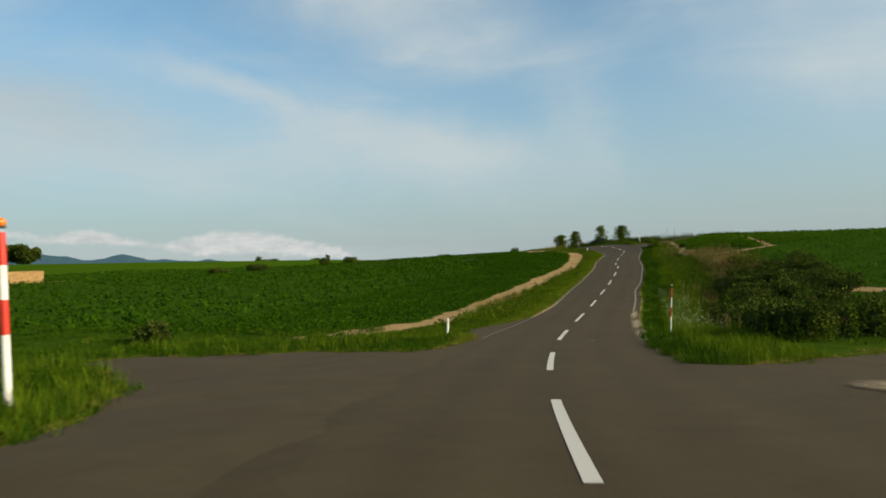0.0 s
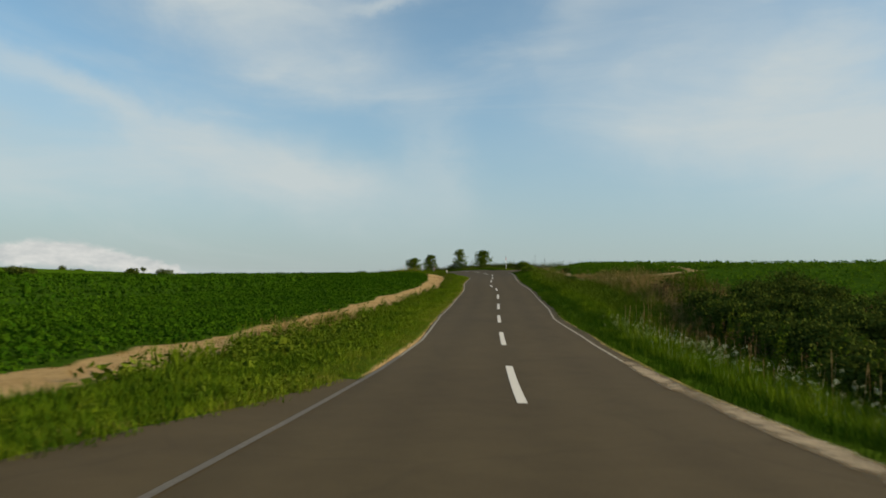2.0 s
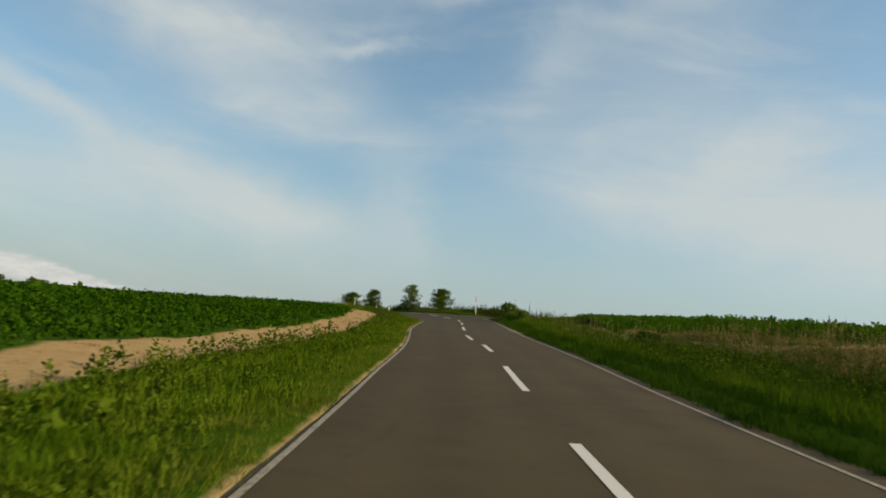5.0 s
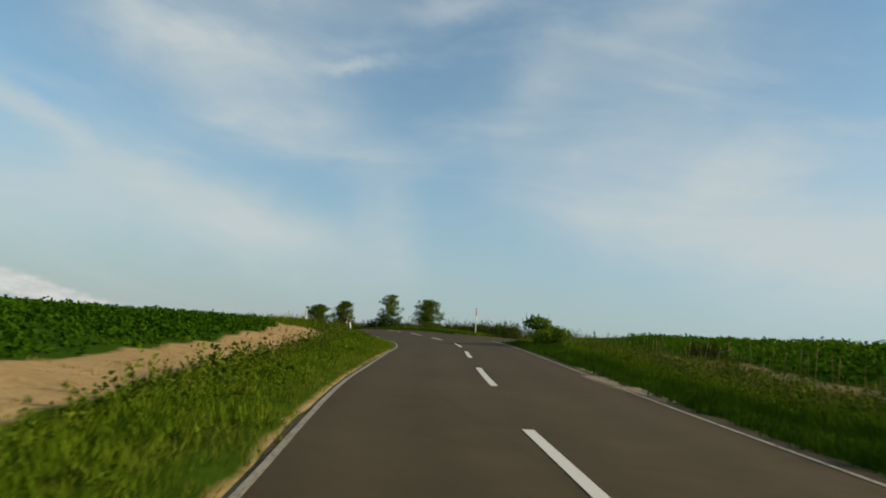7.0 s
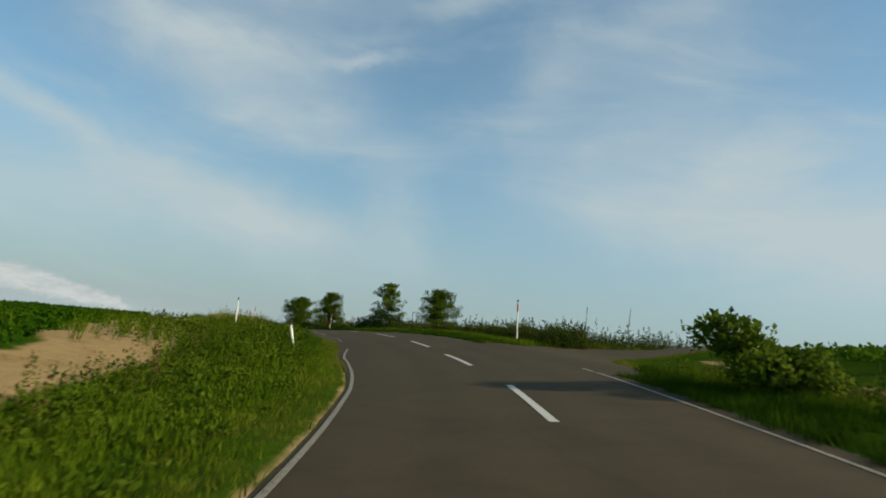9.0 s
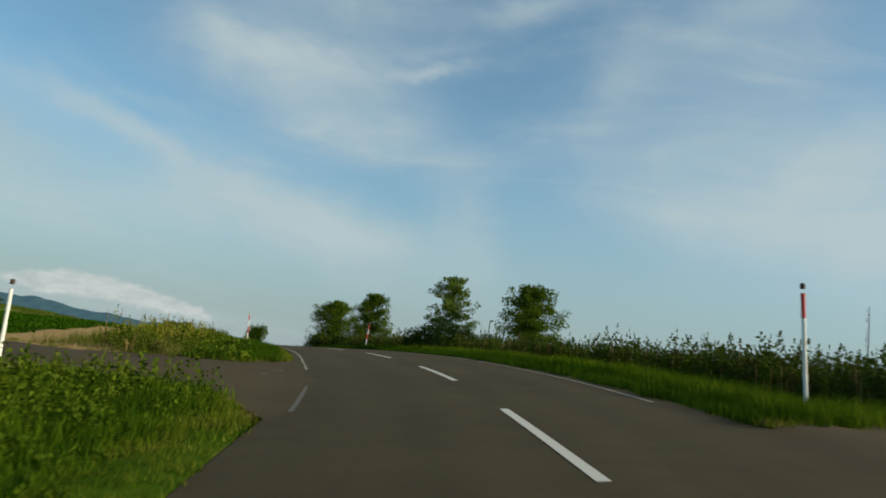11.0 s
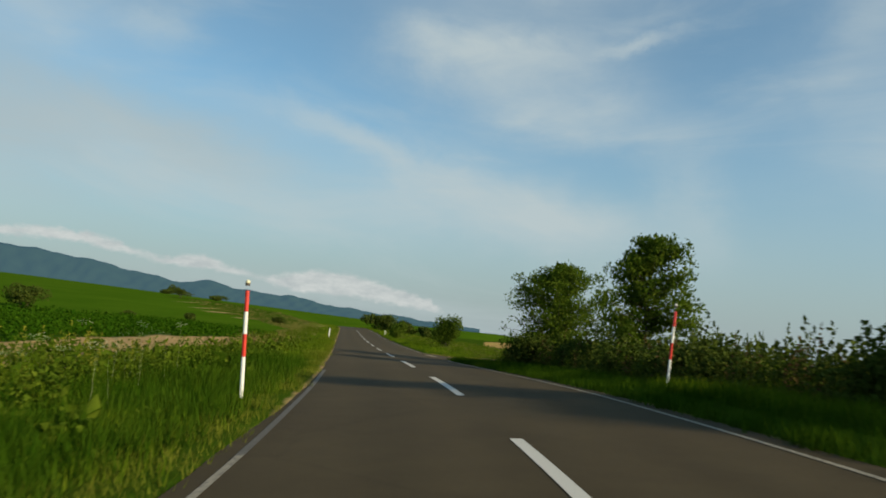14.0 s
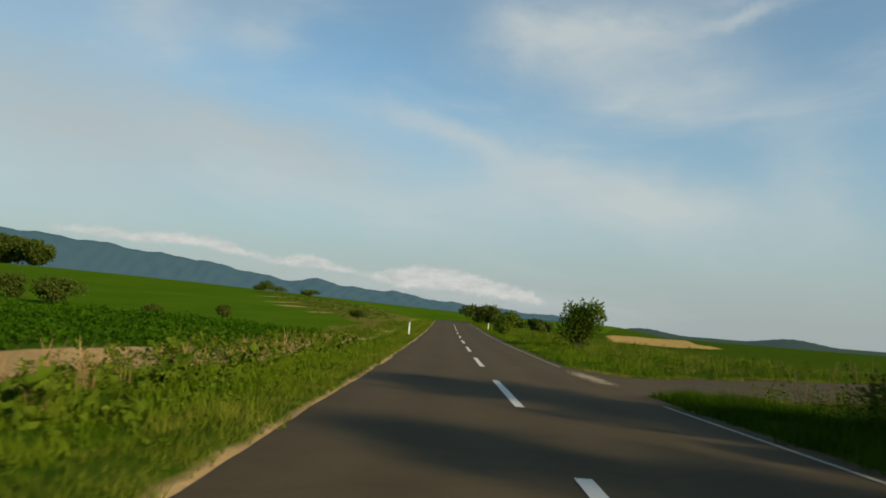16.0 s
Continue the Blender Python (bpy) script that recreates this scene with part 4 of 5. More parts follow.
def sow(name, sets, mat, templates, low, high, lean, g, label, category, sink=0.02):
    """One object of many plants, from sets of places."""
    xy = np.concatenate(sets)
    z = land(xy, False) - sink
    which = g.integers(0, len(templates), len(xy))
    pieces = []
    for i, (tv, tf) in enumerate(templates):
        m = which == i
        n = int(m.sum())
        if n:
            patchy = 1 + 0.25 * wave(xy[m], 5.5, 3.0)
            h = g.uniform(low, high, n) * patchy
            size = np.stack([h * g.uniform(0.8, 1.3, n), h * g.uniform(0.8, 1.3, n), h], 1)
            pieces.append(scatter(tv, tf, np.c_[xy[m], z[m]], g.uniform(0, 6.283, n), size, g.normal(0, lean, (n, 2))))
    v, f = joined(pieces)
    return tagged(thing_np(name, v, tris=f, mat=mat), label, category, kind="stuff")


g1 = np.random.default_rng(11)
SODS = [sod(30, 1.5, 0.55, 0.040, g1) for _ in range(8)]
BANKS = [sod(30, 0.75, 0.40, 0.020, g1) for _ in range(8)]
CLOVER = [plant(g1, 24, 0.6, 0.9, 0.24, 6) for _ in range(6)]
LONG = [blades(9, 0.20, 0.40, 0.014, g1) for _ in range(5)]
WEEDS = [plant(g1, 46, 1.0, 0.5, 0.13, 5) for _ in range(6)]
HEDGE = [plant(g1, 60, 1.0, 0.60, 0.080, 8) for _ in range(5)]
BROAD = [plant(g1, 20, 0.8, 0.7, 0.34, 3) for _ in range(4)]
CROPS = [plant(g1, 20, 0.85, 0.8, 0.30, 5) for _ in range(6)]
FAR_CROPS = [plant(g1, 15, 0.85, 0.85, 0.36, 4) for _ in range(6)]
SPIRES = [plant(g1, 42, 1.0, 0.17, 0.056, 1) for _ in range(6)]
STALKS = [stalk(g1, 1.0, w, 0.006) for w in (0.008, 0.012, 0.016)]
UMBELS = [umbel(g1, 1.0) for _ in range(3)]
BIG_UMBELS = [umbel(g1, 1.0, 0.12) for _ in range(3)]


def left_edge(y):
    return np.where(y < 24, -3.0, left_rim(y) - 0.16)


def right_edge(y):
    return np.where(y < 30, 3.0, np.interp(y, RIGHT_Y, RIGHT_LINE) + 0.28)


# ---- verges ----
g2 = np.random.default_rng(21)


def hedge_foot(y):
    """How far from the middle of the road the hedge begins."""
    return np.interp(y, [137, 150, 166, 176, 205], [7.4, 7.0, 6.4, 5.3, 5.2])


def off_left(out):
    return lambda y: left_edge(y) - out


def off_right(out):
    return lambda y: right_edge(y) + out


def field_side(out):
    return lambda y: verge_end(y) + out


sow("edge_grass", [along(3000, 22, 141, off_left(-0.02), off_left(0.9), g2), along(2500, 149, 215, off_left(0.0), off_left(0.9), g2), along(800, 215, 290, off_left(0.0), off_left(1.4), g2)],
    FRINGE, SODS, 0.08, 0.17, 0.12, g2, "short yellow-green grass along the sandy asphalt edge", "grass", 0.0)
def lane_rims(count, reach, g):
    """Places just outside the edges of the side roads."""
    out = []
    for poly in SIDE_ROADS.values():
        p = np.array(poly, dtype=float)
        q = np.roll(p, -1, axis=0)
        size = np.linalg.norm(q - p, axis=1)
        i = g.choice(len(p), count, p=size / size.sum())
        t = g.uniform(0, 1, count)[:, None]
        n = np.stack([(q - p)[i, 1], -(q - p)[i, 0]], 1) / size[i][:, None]
        xy = p[i] + (q - p)[i] * t + n * g.uniform(-reach, reach, count)[:, None]
        keep = np.ones(count, dtype=bool)
        for other in SIDE_ROADS.values():
            keep &= ~inside(xy, other)
        k, d, _ = beside(xy)
        lim = np.where(d < 0, -left_rim(LINE[k, 1]), 3.25)
        out.append(xy[keep & (np.abs(d) > lim + 0.05)])
    return np.concatenate(out)


sow("lane_edge_grass", [lane_rims(1500, 0.5, g2)],
    FRINGE, SODS, 0.07, 0.15, 0.14, g2, "short dry-tipped grass along the edge of the side road", "grass", 0.0)
sow("lane_edge_grass", [lane_rims(500, 0.3, g2)],
    DRY, SODS, 0.05, 0.11, 0.14, g2, "withered grass along the edge of the side road", "grass", 0.0)
sow("verge_grass", [along(6200, 26, 130, off_left(0.3), field_side(0.5), g2), along(3600, 130, 215, off_left(0.3), field_side(0.5), g2), along(1500, 215, 330, off_left(0.5), -9, g2)],
    GRASS, SODS, 0.12, 0.27, 0.14, g2, "bright green uncut grass on the road verge", "grass")
sow("verge_grass", [along(2600, 2, 26, -4.0, -15, g2), along(1900, 12, 32, -9, -30, g2), along(1500, 24, 60, off_left(1.2), field_side(0.4), g2)],
    LUSH, SODS, 0.14, 0.28, 0.14, g2, "deep green uncut grass at the corner of the side road", "grass")
sow("verge_clover", [along(1700, 26, 130, off_left(0.5), field_side(0.3), g2, 0.9), along(1100, 130, 215, off_left(0.5), field_side(0.2), g2, 0.9), along(450, 2, 30, -4.5, -20, g2)],
    WEED, CLOVER, 0.16, 0.36, 0.14, g2, "low broad-leaved herbs among the verge grass", "weeds")
# the bank's side towards the road: shade is put into the grass colour
sow("bank_grass", [along(1300, 12, 52, off_right(0.05), off_right(1.5), g2)],
    LUSH, BANKS, 0.18, 0.34, 0.10, g2, "thick green grass on the bank beside the road, shade painted into its colour", "grass")
sow("bank_grass", [along(1100, 12, 52, off_right(1.3), 7.0, g2)],
    GRASS, BANKS, 0.22, 0.44, 0.10, g2, "bright yellow-green grass on the bank below the thicket", "grass")
sow("bank_grass", [along(4200, 48, 124, off_right(0.08), off_right(2.4), g2), along(1900, 55, 92, off_right(2.0), 9.6, g2), along(4200, 137, 203, off_right(0.08), off_right(2.4), g2)],
    LUSH, BANKS, 0.18, 0.34, 0.12, g2, "thick green grass on the bank beside the road, shade painted into its colour", "grass")
sow("verge_grass", [along(2300, 149, 184, off_left(0.45), off_left(3.3), g2), along(500, 124, 141, off_left(0.8), off_left(4), g2)],
    LUSH, BANKS, 0.26, 0.46, 0.14, g2, "tall lush grass on the verge at the bend", "grass")
sow("straw_grass", [along(700, 60, 96, 9.2, weed_belt, g2)],
    DRY, BANKS, 0.22, 0.46, 0.14, g2, "pale dry grass behind the bank", "grass")
sow("bank_top_grass", [along(650, 60, 124, off_right(1.6), 6.4, g2), along(1400, 137, 176, off_right(1.4), hedge_foot, g2), along(900, 137, 145, 5, 26, g2), along(1900, 205, 330, off_right(0.1), 14, g2)],
    GRASS, BANKS, 0.28, 0.50, 0.12, g2, "sunlit green grass on top of the bank", "grass")
sow("half_dry_grass", [along(900, 56, 92, 9.0, weed_belt, g2), along(600, 90, 125, 6.2, weed_belt, g2), along(300, 150, 168, off_left(3.0), -11, g2), along(1500, 222, 330, -7, lambda y: meadow_start(y) - 1, g2), along(500, 139, 152, 9, 20, g2), along(260, 150, 166, -6, -9.5, g2), along(800, 206, 300, 6, 16, g2)],
    OLIVE, BANKS, 0.24, 0.50, 0.14, g2, "half-dry olive and straw grass behind the bank", "grass")
sow("tall_grass", [along(700, 2, 24, -6.0, -16, g2), along(150, 36, 60, field_side(0.9), field_side(-0.2), g2), along(300, 120, 141, off_left(1.2), -12, g2), along(200, 150, 176, off_left(2.6), field_side(-1), g2),
                   along(700, 24, 60, 5.4, 9, g2), along(600, 206, 300, 6, 16, g2)],
    GRASS, LONG, 0.35, 0.7, 0.14, g2, "long seeding grass standing behind the verge", "grass")
sow("dry_tufts", [along(900, 34, 122, field_side(0.3), lambda y: crop_start(y) + 0.1, g2, 1.3), along(300, 180, 216, field_side(0.3), crop_start, g2)],
    DRY, SODS, 0.04, 0.11, 0.12, g2, "thin dry grass on the bare earth strip", "grass")

g3 = np.random.default_rng(31)
sow("verge_weeds", [along(70, 38, 47, -4.3, -6.8, g3), along(420, 76, 124, 5.0, 8.2, g3), along(150, 36, 84, off_left(2.2), field_side(0.2), g3, 0.6), along(130, 84, 124, off_left(1.5), field_side(0.7), g3, 0.6), along(330, 122, 142, off_left(1.0), -10, g3), along(240, 131, 141, -6.0, -14, g3), along(900, 150, 180, off_left(2.5), -9.5, g3),
                    along(420, 178, 260, lambda y: left_edge(y) - 2.2, -7.6, g3), along(500, 206, 300, 5.5, 16, g3)],
    WEED, WEEDS, 0.30, 0.65, 0.08, g3, "leafy green weeds crowding the verge", "weeds")
sow("bank_weeds", [along(420, 28, 60, 6.6, 9.0, g3), along(900, 60, 90, 6.0, 11, g3), along(260, 90, 125, 5.8, 8.2, g3), along(500, 139, 152, 10, 22, g3), along(240, 193, 204, 5.2, 9.5, g3)],
    WEED, HEDGE, 0.34, 0.70, 0.08, g3, "tall rank weeds on the bank beside the road", "weeds")
sow("broad_weeds", [along(26, 125, 141, lambda y: left_edge(y) - 1.6, -8, g3), along(120, 176, 215, off_left(1.2), -7.4, g3), along(40, 28, 70, lambda y: left_edge(y) - 2, -7, g3), along(60, 150, 170, lambda y: left_edge(y) - 1.2, -7, g3)],
    WEED, BROAD, 0.35, 0.6, 0.08, g3, "large-leaved weeds at the roadside", "weeds")
sow("hedge_weeds", [along(260, 142, 153, 9, 27, g3), along(1700, 137, 183, lambda y: hedge_foot(y) + 0.4, 10.0, g3), along(420, 176, 194, lambda y: hedge_foot(y) + 0.2, 9.0, g3)],
    SHRUB, HEDGE, 0.85, 1.35, 0.06, g3, "dense dark weeds forming a hedge along the road", "weeds")
sow("hedge_spires", [along(2500, 137, 194, lambda y: hedge_foot(y) + 0.3, 10.5, g3), along(1300, 140, 153, 8, 27, g3)],
    SHRUB, SPIRES, 1.0, 1.65, 0.06, g3, "dark upright weeds packed together in the hedge", "weeds")
sow("hedge_spires", [along(1500, 137, 194, hedge_foot, 10.5, g3)],
    WEED, SPIRES, 0.7, 1.45, 0.07, g3, "narrow green weeds standing out of the hedge", "weeds")
sow("thicket_spires", [along(900, 23, 62, lambda y: np.interp(y, [22, 40, 48, 60], [6.8, 7.2, 8.8, 10.0]), 14.5, g3)],
    WEED, SPIRES, 0.9, 1.75, 0.09, g3, "upright leafy shoots growing through the thicket", "weeds")
sow("rank_weeds", [along(260, 61, 71, 10.2, 14.2, g3), along(380, 66, 90, 9.8, weed_belt, g3)],
    OLIVE, SPIRES, 0.6, 1.1, 0.09, g3, "tall half-dry weeds standing at the edge of the field", "weeds")
sow("pale_dry_weeds", [along(420, 60, 74, 9.6, 13.6, g3), along(330, 72, 90, 9.0, weed_belt, g3)],
    DRY, SPIRES, 0.55, 1.05, 0.11, g3, "pale brown dead weeds standing in a belt behind the bank", "weeds")
sow("dark_weeds", [along(130, 66, 70.5, 11.6, 13.8, g3)],
    WEED, SPIRES, 1.2, 1.75, 0.07, g3, "dark green upright weeds rising out of the dry belt", "weeds")
sow("brown_spires", [along(620, 139, 194, hedge_foot, 10.5, g3), along(250, 140, 153, 8, 27, g3), along(170, 62, 71, 10.4, 14.0, g3), along(260, 24, 58, 7.5, 14, g3)],
    BROWN, SPIRES, 0.8, 1.45, 0.08, g3, "brown seeding dock and mugwort stalks", "weeds")
sow("low_spires", [along(300, 139, 152, 11, 24, g3), along(260, 60, 92, 6.8, 11, g3), along(260, 150, 176, -6.4, -9.5, g3), along(160, 122, 141, off_left(2.0), -10, g3), along(260, 96, 130, field_side(1.5), field_side(0.4), g3)],
    WEED, SPIRES, 0.4, 0.8, 0.07, g3, "narrow upright weeds on the bank", "weeds")
sow("low_brown_spires", [along(120, 56, 92, 8.5, weed_belt, g3), along(45, 90, 130, field_side(1.2), field_side(0.4), g3), along(16, 150, 172, off_left(2.6), -9.5, g3), along(160, 139, 150, 9, 22, g3)],
    BROWN, SPIRES, 0.5, 0.9, 0.08, g3, "brown seeding weeds on the bank", "weeds")
sow("dry_stalks", [along(420, 55, 84, 9.5, weed_belt, g3), along(220, 84, 125, 7, weed_belt, g3), along(40, 148, 166, -6.5, -10, g3), along(800, 137, 203, 6.5, 11, g3), along(200, 24, 60, 6, 9, g3)],
    DRY, STALKS, 0.5, 1.1, 0.09, g3, "dry straw-coloured stalks and seed heads", "weeds")
sow("dry_grass_clump", [along(150, 43, 54, -6.3, -7.6, g3), along(80, 184, 214, -5.6, -7.2, g3), along(60, 150, 160, -7, -10, g3)],
    DRY, LONG, 0.35, 0.70, 0.10, g3, "upright clumps of dry straw-coloured grass", "grass")
sow("green_stalks", [along(70, 137, 194, 6.5, 11.5, g3)],
    WEED, STALKS, 0.9, 1.6, 0.05, g3, "tall green flower stalks", "weeds")
sow("white_flowers", [along(560, 28, 54, 4.4, 6.6, g3), along(50, 90, 110, 6, 11, g3)],
    FLOWER, UMBELS, 0.38, 0.75, 0.08, g3, "white umbel flowers in the long grass", "flowers")
sow("cream_umbels", [along(60, 162, 176, -5.2, -7.2, g3), along(22, 156, 164, -6.0, -8.0, g3)],
    FLOWER, BIG_UMBELS, 0.65, 1.0, 0.08, g3, "tall cream-white umbel flowers in the weed bed", "flowers")
sow("goldenrod", [along(420, 152, 166, -6.8, -9.8, g3), along(60, 166, 180, -6.4, -9, g3)],
    GOLD, SPIRES, 0.6, 1.05, 0.08, g3, "yellow-green goldenrod clump beside the road", "flowers")

# ---- crops ----


def crop_rows(y0, y1, d0, depth, row, pace, g):
    ks = np.flatnonzero((LINE[:, 1] >= y0) & (LINE[:, 1] <= y1))
    ks = ks[::max(1, int(round(pace / 0.5)))]
    out = []
    for j in range(int(depth / row)):
        d = d0(LINE[ks, 1]) - j * row
        out.append(LINE[ks, :2] + NOR[ks] * d[:, None])
    xy = np.concatenate(out)
    return xy + g.normal(0, 0.10, xy.shape)


g4 = np.random.default_rng(41)
near = crop_rows(27, 218, lambda y: crop_start(y) - 0.25, 13, 0.62, 0.5, g4)
near = near[near[:, 1] > 25]
sow("bean_crop", [near], CROP, CROPS, 0.34, 0.46, 0.05, g4, "dense green bean plants in rows across the field", "crop")


def grid(x0, x1, y0, y1, step, g):
    gx, gy = np.meshgrid(np.arange(x0, x1, step), np.arange(y0, y1, step))
    xy = np.stack([gx.ravel(), gy.ravel()], 1)
    return xy + g.normal(0, step * 0.25, xy.shape)


far = grid(-100, 10, 26, 216, 1.25, g4)
kk, dd, _ = beside(far)
far = far[dd < crop_start(LINE[kk, 1]) - 12.6]
far = far[(g4.uniform(0, 1, len(far)) < np.interp(beside(far)[1], [-70, -30], [0.45, 1.0]))]
sow("bean_crop", [far], CROP, FAR_CROPS, 0.60, 0.85, 0.05, g4, "dense green bean plants far across the field", "crop", 0.2)
hill = grid(16, 100, 26, 135, 1.02, g4)
kk, dd, _ = beside(hill)
hill = hill[dd > hill_crop_start(hill[:, 1])]
hill = hill[track_at(hill) < 0.15]
brow = grid(28, 62, 78, 128, 0.62, g4)
kk, dd, _ = beside(brow)
brow = brow[(dd > hill_crop_start(brow[:, 1]) + 0.1) & (dd < hill_crop_start(brow[:, 1]) + 8)]
brow = brow[track_at(brow) < 0.15]
sow("beet_crop", [brow], BEET, CROPS, 0.42, 0.56, 0.05, g4, "leafy green root crop along the edge of the rising field", "crop", 0.1)
sow("beet_crop", [hill], BEET, FAR_CROPS, 0.42, 0.55, 0.05, g4, "green root crop on the rising field", "crop", 0.1)

# ---- shrubs and trees ----


def tube(bm, a, b, ra, rb, sides=7):
    a, b = Vector(a), Vector(b)
    q = (b - a).to_track_quat("Z", "Y")
    rings = []
    for p, r in ((a, ra), (b, rb)):
        rings.append([bm.verts.new(p + q @ Vector((r * math.cos(6.283 * i / sides), r * math.sin(6.283 * i / sides), 0))) for i in range(sides)])
    for i in range(sides):
        j = (i + 1) % sides
        bm.faces.new((rings[0][i], rings[0][j], rings[1][j], rings[1][i]))


def lumpy(g, count, blobs):
    """Places inside a set of uneven blobs (centre, radii), thicker near the skin."""
    share = np.array([b[3] * b[4] * b[5] for b in blobs])
    pick = g.choice(len(blobs), count, p=share / share.sum())
    d = g.normal(0, 1, (count, 3))
    d /= np.linalg.norm(d, axis=1)[:, None]
    r = g.uniform(0.25, 1, count)**0.45 * (1 + 0.22 * np.sin(d[:, 0] * 7 + pick) * np.sin(d[:, 2] * 6 + pick * 2))
    b = np.array(blobs)[pick]
    return b[:, :3] + d * r[:, None] * b[:, 3:]


def shrub(name, x, y, width, height, leaves, leaf, mat, label, seed, group="", bark=None):
    g = np.random.default_rng(seed)
    z = height_at(x, y) - 0.03
    top = new(name)
    top.location = (x, y, z)
    blobs = []
    for _ in range(9):
        a, r = g.uniform(0, 6.283), width * 0.30 * math.sqrt(g.uniform(0, 1))
        s = g.uniform(0.55, 1.0)
        blobs.append((r * math.cos(a), r * math.sin(a), height * g.uniform(0.24, 0.68), width * 0.26 * s, width * 0.26 * s, height * 0.33 * s))
    v, f = leaf_cloud(leaves, g, lambda q: lumpy(q, leaves, blobs), leaf)
    v[:, 2] = np.maximum(v[:, 2], 0.02)
    foliage = thing_np("foliage", v, tris=f, mat=mat, parent=top)
    bm = bmesh.new()
    for b in blobs:
        tube(bm, (b[0] * 0.15, b[1] * 0.15, -0.05), (b[0] * 0.8, b[1] * 0.8, b[2]), 0.03, 0.012, 5)
    part("stem_cluster", bm, bark or DARKBARK, top)
    return tagged(top, label, "shrub", group)


def tree(x, y, width, height, clear, leaves, leaf, seed, label, bark, mat, open_crown=0.5, stems=1, shape=(1.0, 1.0, 0.95, 0.76, 0.36)):
    """A young broadleaved tree: trunk, limbs, and a crown of small clusters hung along the twigs."""
    g = np.random.default_rng(seed)
    z = height_at(x, y) - 0.05
    top = new("tree")
    top.location = (x, y, z)
    bm, limbs = bmesh.new(), []
    clusters = []
    for s in range(stems):
        turn = s * 2.4 + g.uniform(0, 1)
        bx, by = (0, 0) if stems == 1 else (0.12 * math.cos(turn), 0.12 * math.sin(turn))
        px, py, pz, r = bx, by, 0.0, 0.085 if stems == 1 else 0.06
        steps = 11
        high = height * (0.95 - 0.16 * s)
        lx, ly = g.normal(0, 0.04, 2) + (bx * 1.1, by * 1.1)
        for i in range(steps):
            nz = high * (i + 1) / steps
            nx, ny = px + lx + g.normal(0, 0.035), py + ly + g.normal(0, 0.035)
            nr = r * 0.86
            tube(bm, (px, py, pz), (nx, ny, nz), r, nr, 8)
            f = (nz / height - clear) / (1 - clear)
            if f > 0:
                reach = width * 0.5 * np.interp(f, [0, 0.25, 0.5, 0.75, 1.0], shape)
                for _ in range(11):
                    a, q = g.uniform(0, 6.283), reach * g.uniform(0.55, 1.1)
                    ex, ey, ez = nx + q * math.cos(a), ny + q * math.sin(a), min(nz + q * g.uniform(-0.05, 0.5), height * 0.99)
                    limbs.append(((nx, ny, nz - 0.12), (ex, ey, ez), nr * 0.4))
                    for t in (0.2, 0.4, 0.6, 0.8, 1.0):
                        if t < 0.9 and g.uniform() < open_crown * 0.45:
                            continue
                        w = width * g.uniform(0.05, 0.09)
                        jx, jy, jz = g.normal(0, 0.1, 3)
                        clusters.append((nx + (ex - nx) * t + jx, ny + (ey - ny) * t + jy, nz + (ez - nz) * t + jz, w, w, w * 0.8))
            px, py, pz, r = nx, ny, nz, nr
        clusters.append((px, py, pz, width * 0.06, width * 0.06, width * 0.1))
    v, f = leaf_cloud(leaves, g, lambda q: lumpy(q, leaves, clusters), leaf, 0.7)
    part("trunk", bm, bark, top, smooth=True)
    for a, b, r in limbs:
        lb = bmesh.new()
        tube(lb, a, b, r, 0.007, 5)
        part("limb", lb, bark, top, smooth=True)
    thing_np("crown", v, tris=f, mat=mat, parent=top)
    return tagged(top, label, "tree", "roadside trees")


tree(34.2, 192.6, 4.8, 4.6, 0.0, 24000, 0.115, 51, "bushy young broadleaved tree beside the road", DARKBARK, TREE, 0.2)
tree(36.8, 185.6, 4.0, 4.85, 0.0, 20000, 0.115, 52, "slim upright young tree with dark leaves", DARKBARK, TREE, 0.6, shape=(1.0, 1.0, 0.84, 0.60, 0.22))
tree(41.1, 171.6, 3.3, 5.1, 0.08, 11500, 0.13, 53, "airy young birch with a pale trunk and open crown", BARK, BIRCH, 0.9, shape=(1.0, 1.0, 0.88, 0.70, 0.36))
tree(45.15, 167.9, 4.4, 4.9, 0.08, 20000, 0.125, 54, "round-crowned young tree with dense dark leaves", DARKBARK, TREE, 0.3)
for i, (x, y, w, h) in enumerate(((39.2, 172.8, 3.0, 2.2), (42.6, 170.0, 3.2, 2.0), (33.0, 190.6, 2.4, 1.7), (35.2, 187.6, 2.4, 1.6), (46.6, 166.0, 3.0, 2.1))):
    shrub("undergrowth_shrub", x, y, w, h, 2800, 0.125, SHRUB, "dense dark undergrowth at the foot of the trees", 60 + i, "undergrowth")
shrub("roadside_bush", 37.3, 116.9, 4.3, 1.9, 4500, 0.14, TREE, "round green bush at the edge of the road", 70)
shrub("roadside_bush", 24.6, 229.0, 3.8, 4.1, 6500, 0.17, TREE, "large rounded bush on the grass by the road", 71)
shrub("roadside_bush", 14.6, 254.0, 3.4, 2.8, 2200, 0.22, TREE, "small dark bush on the grass by the road", 72)
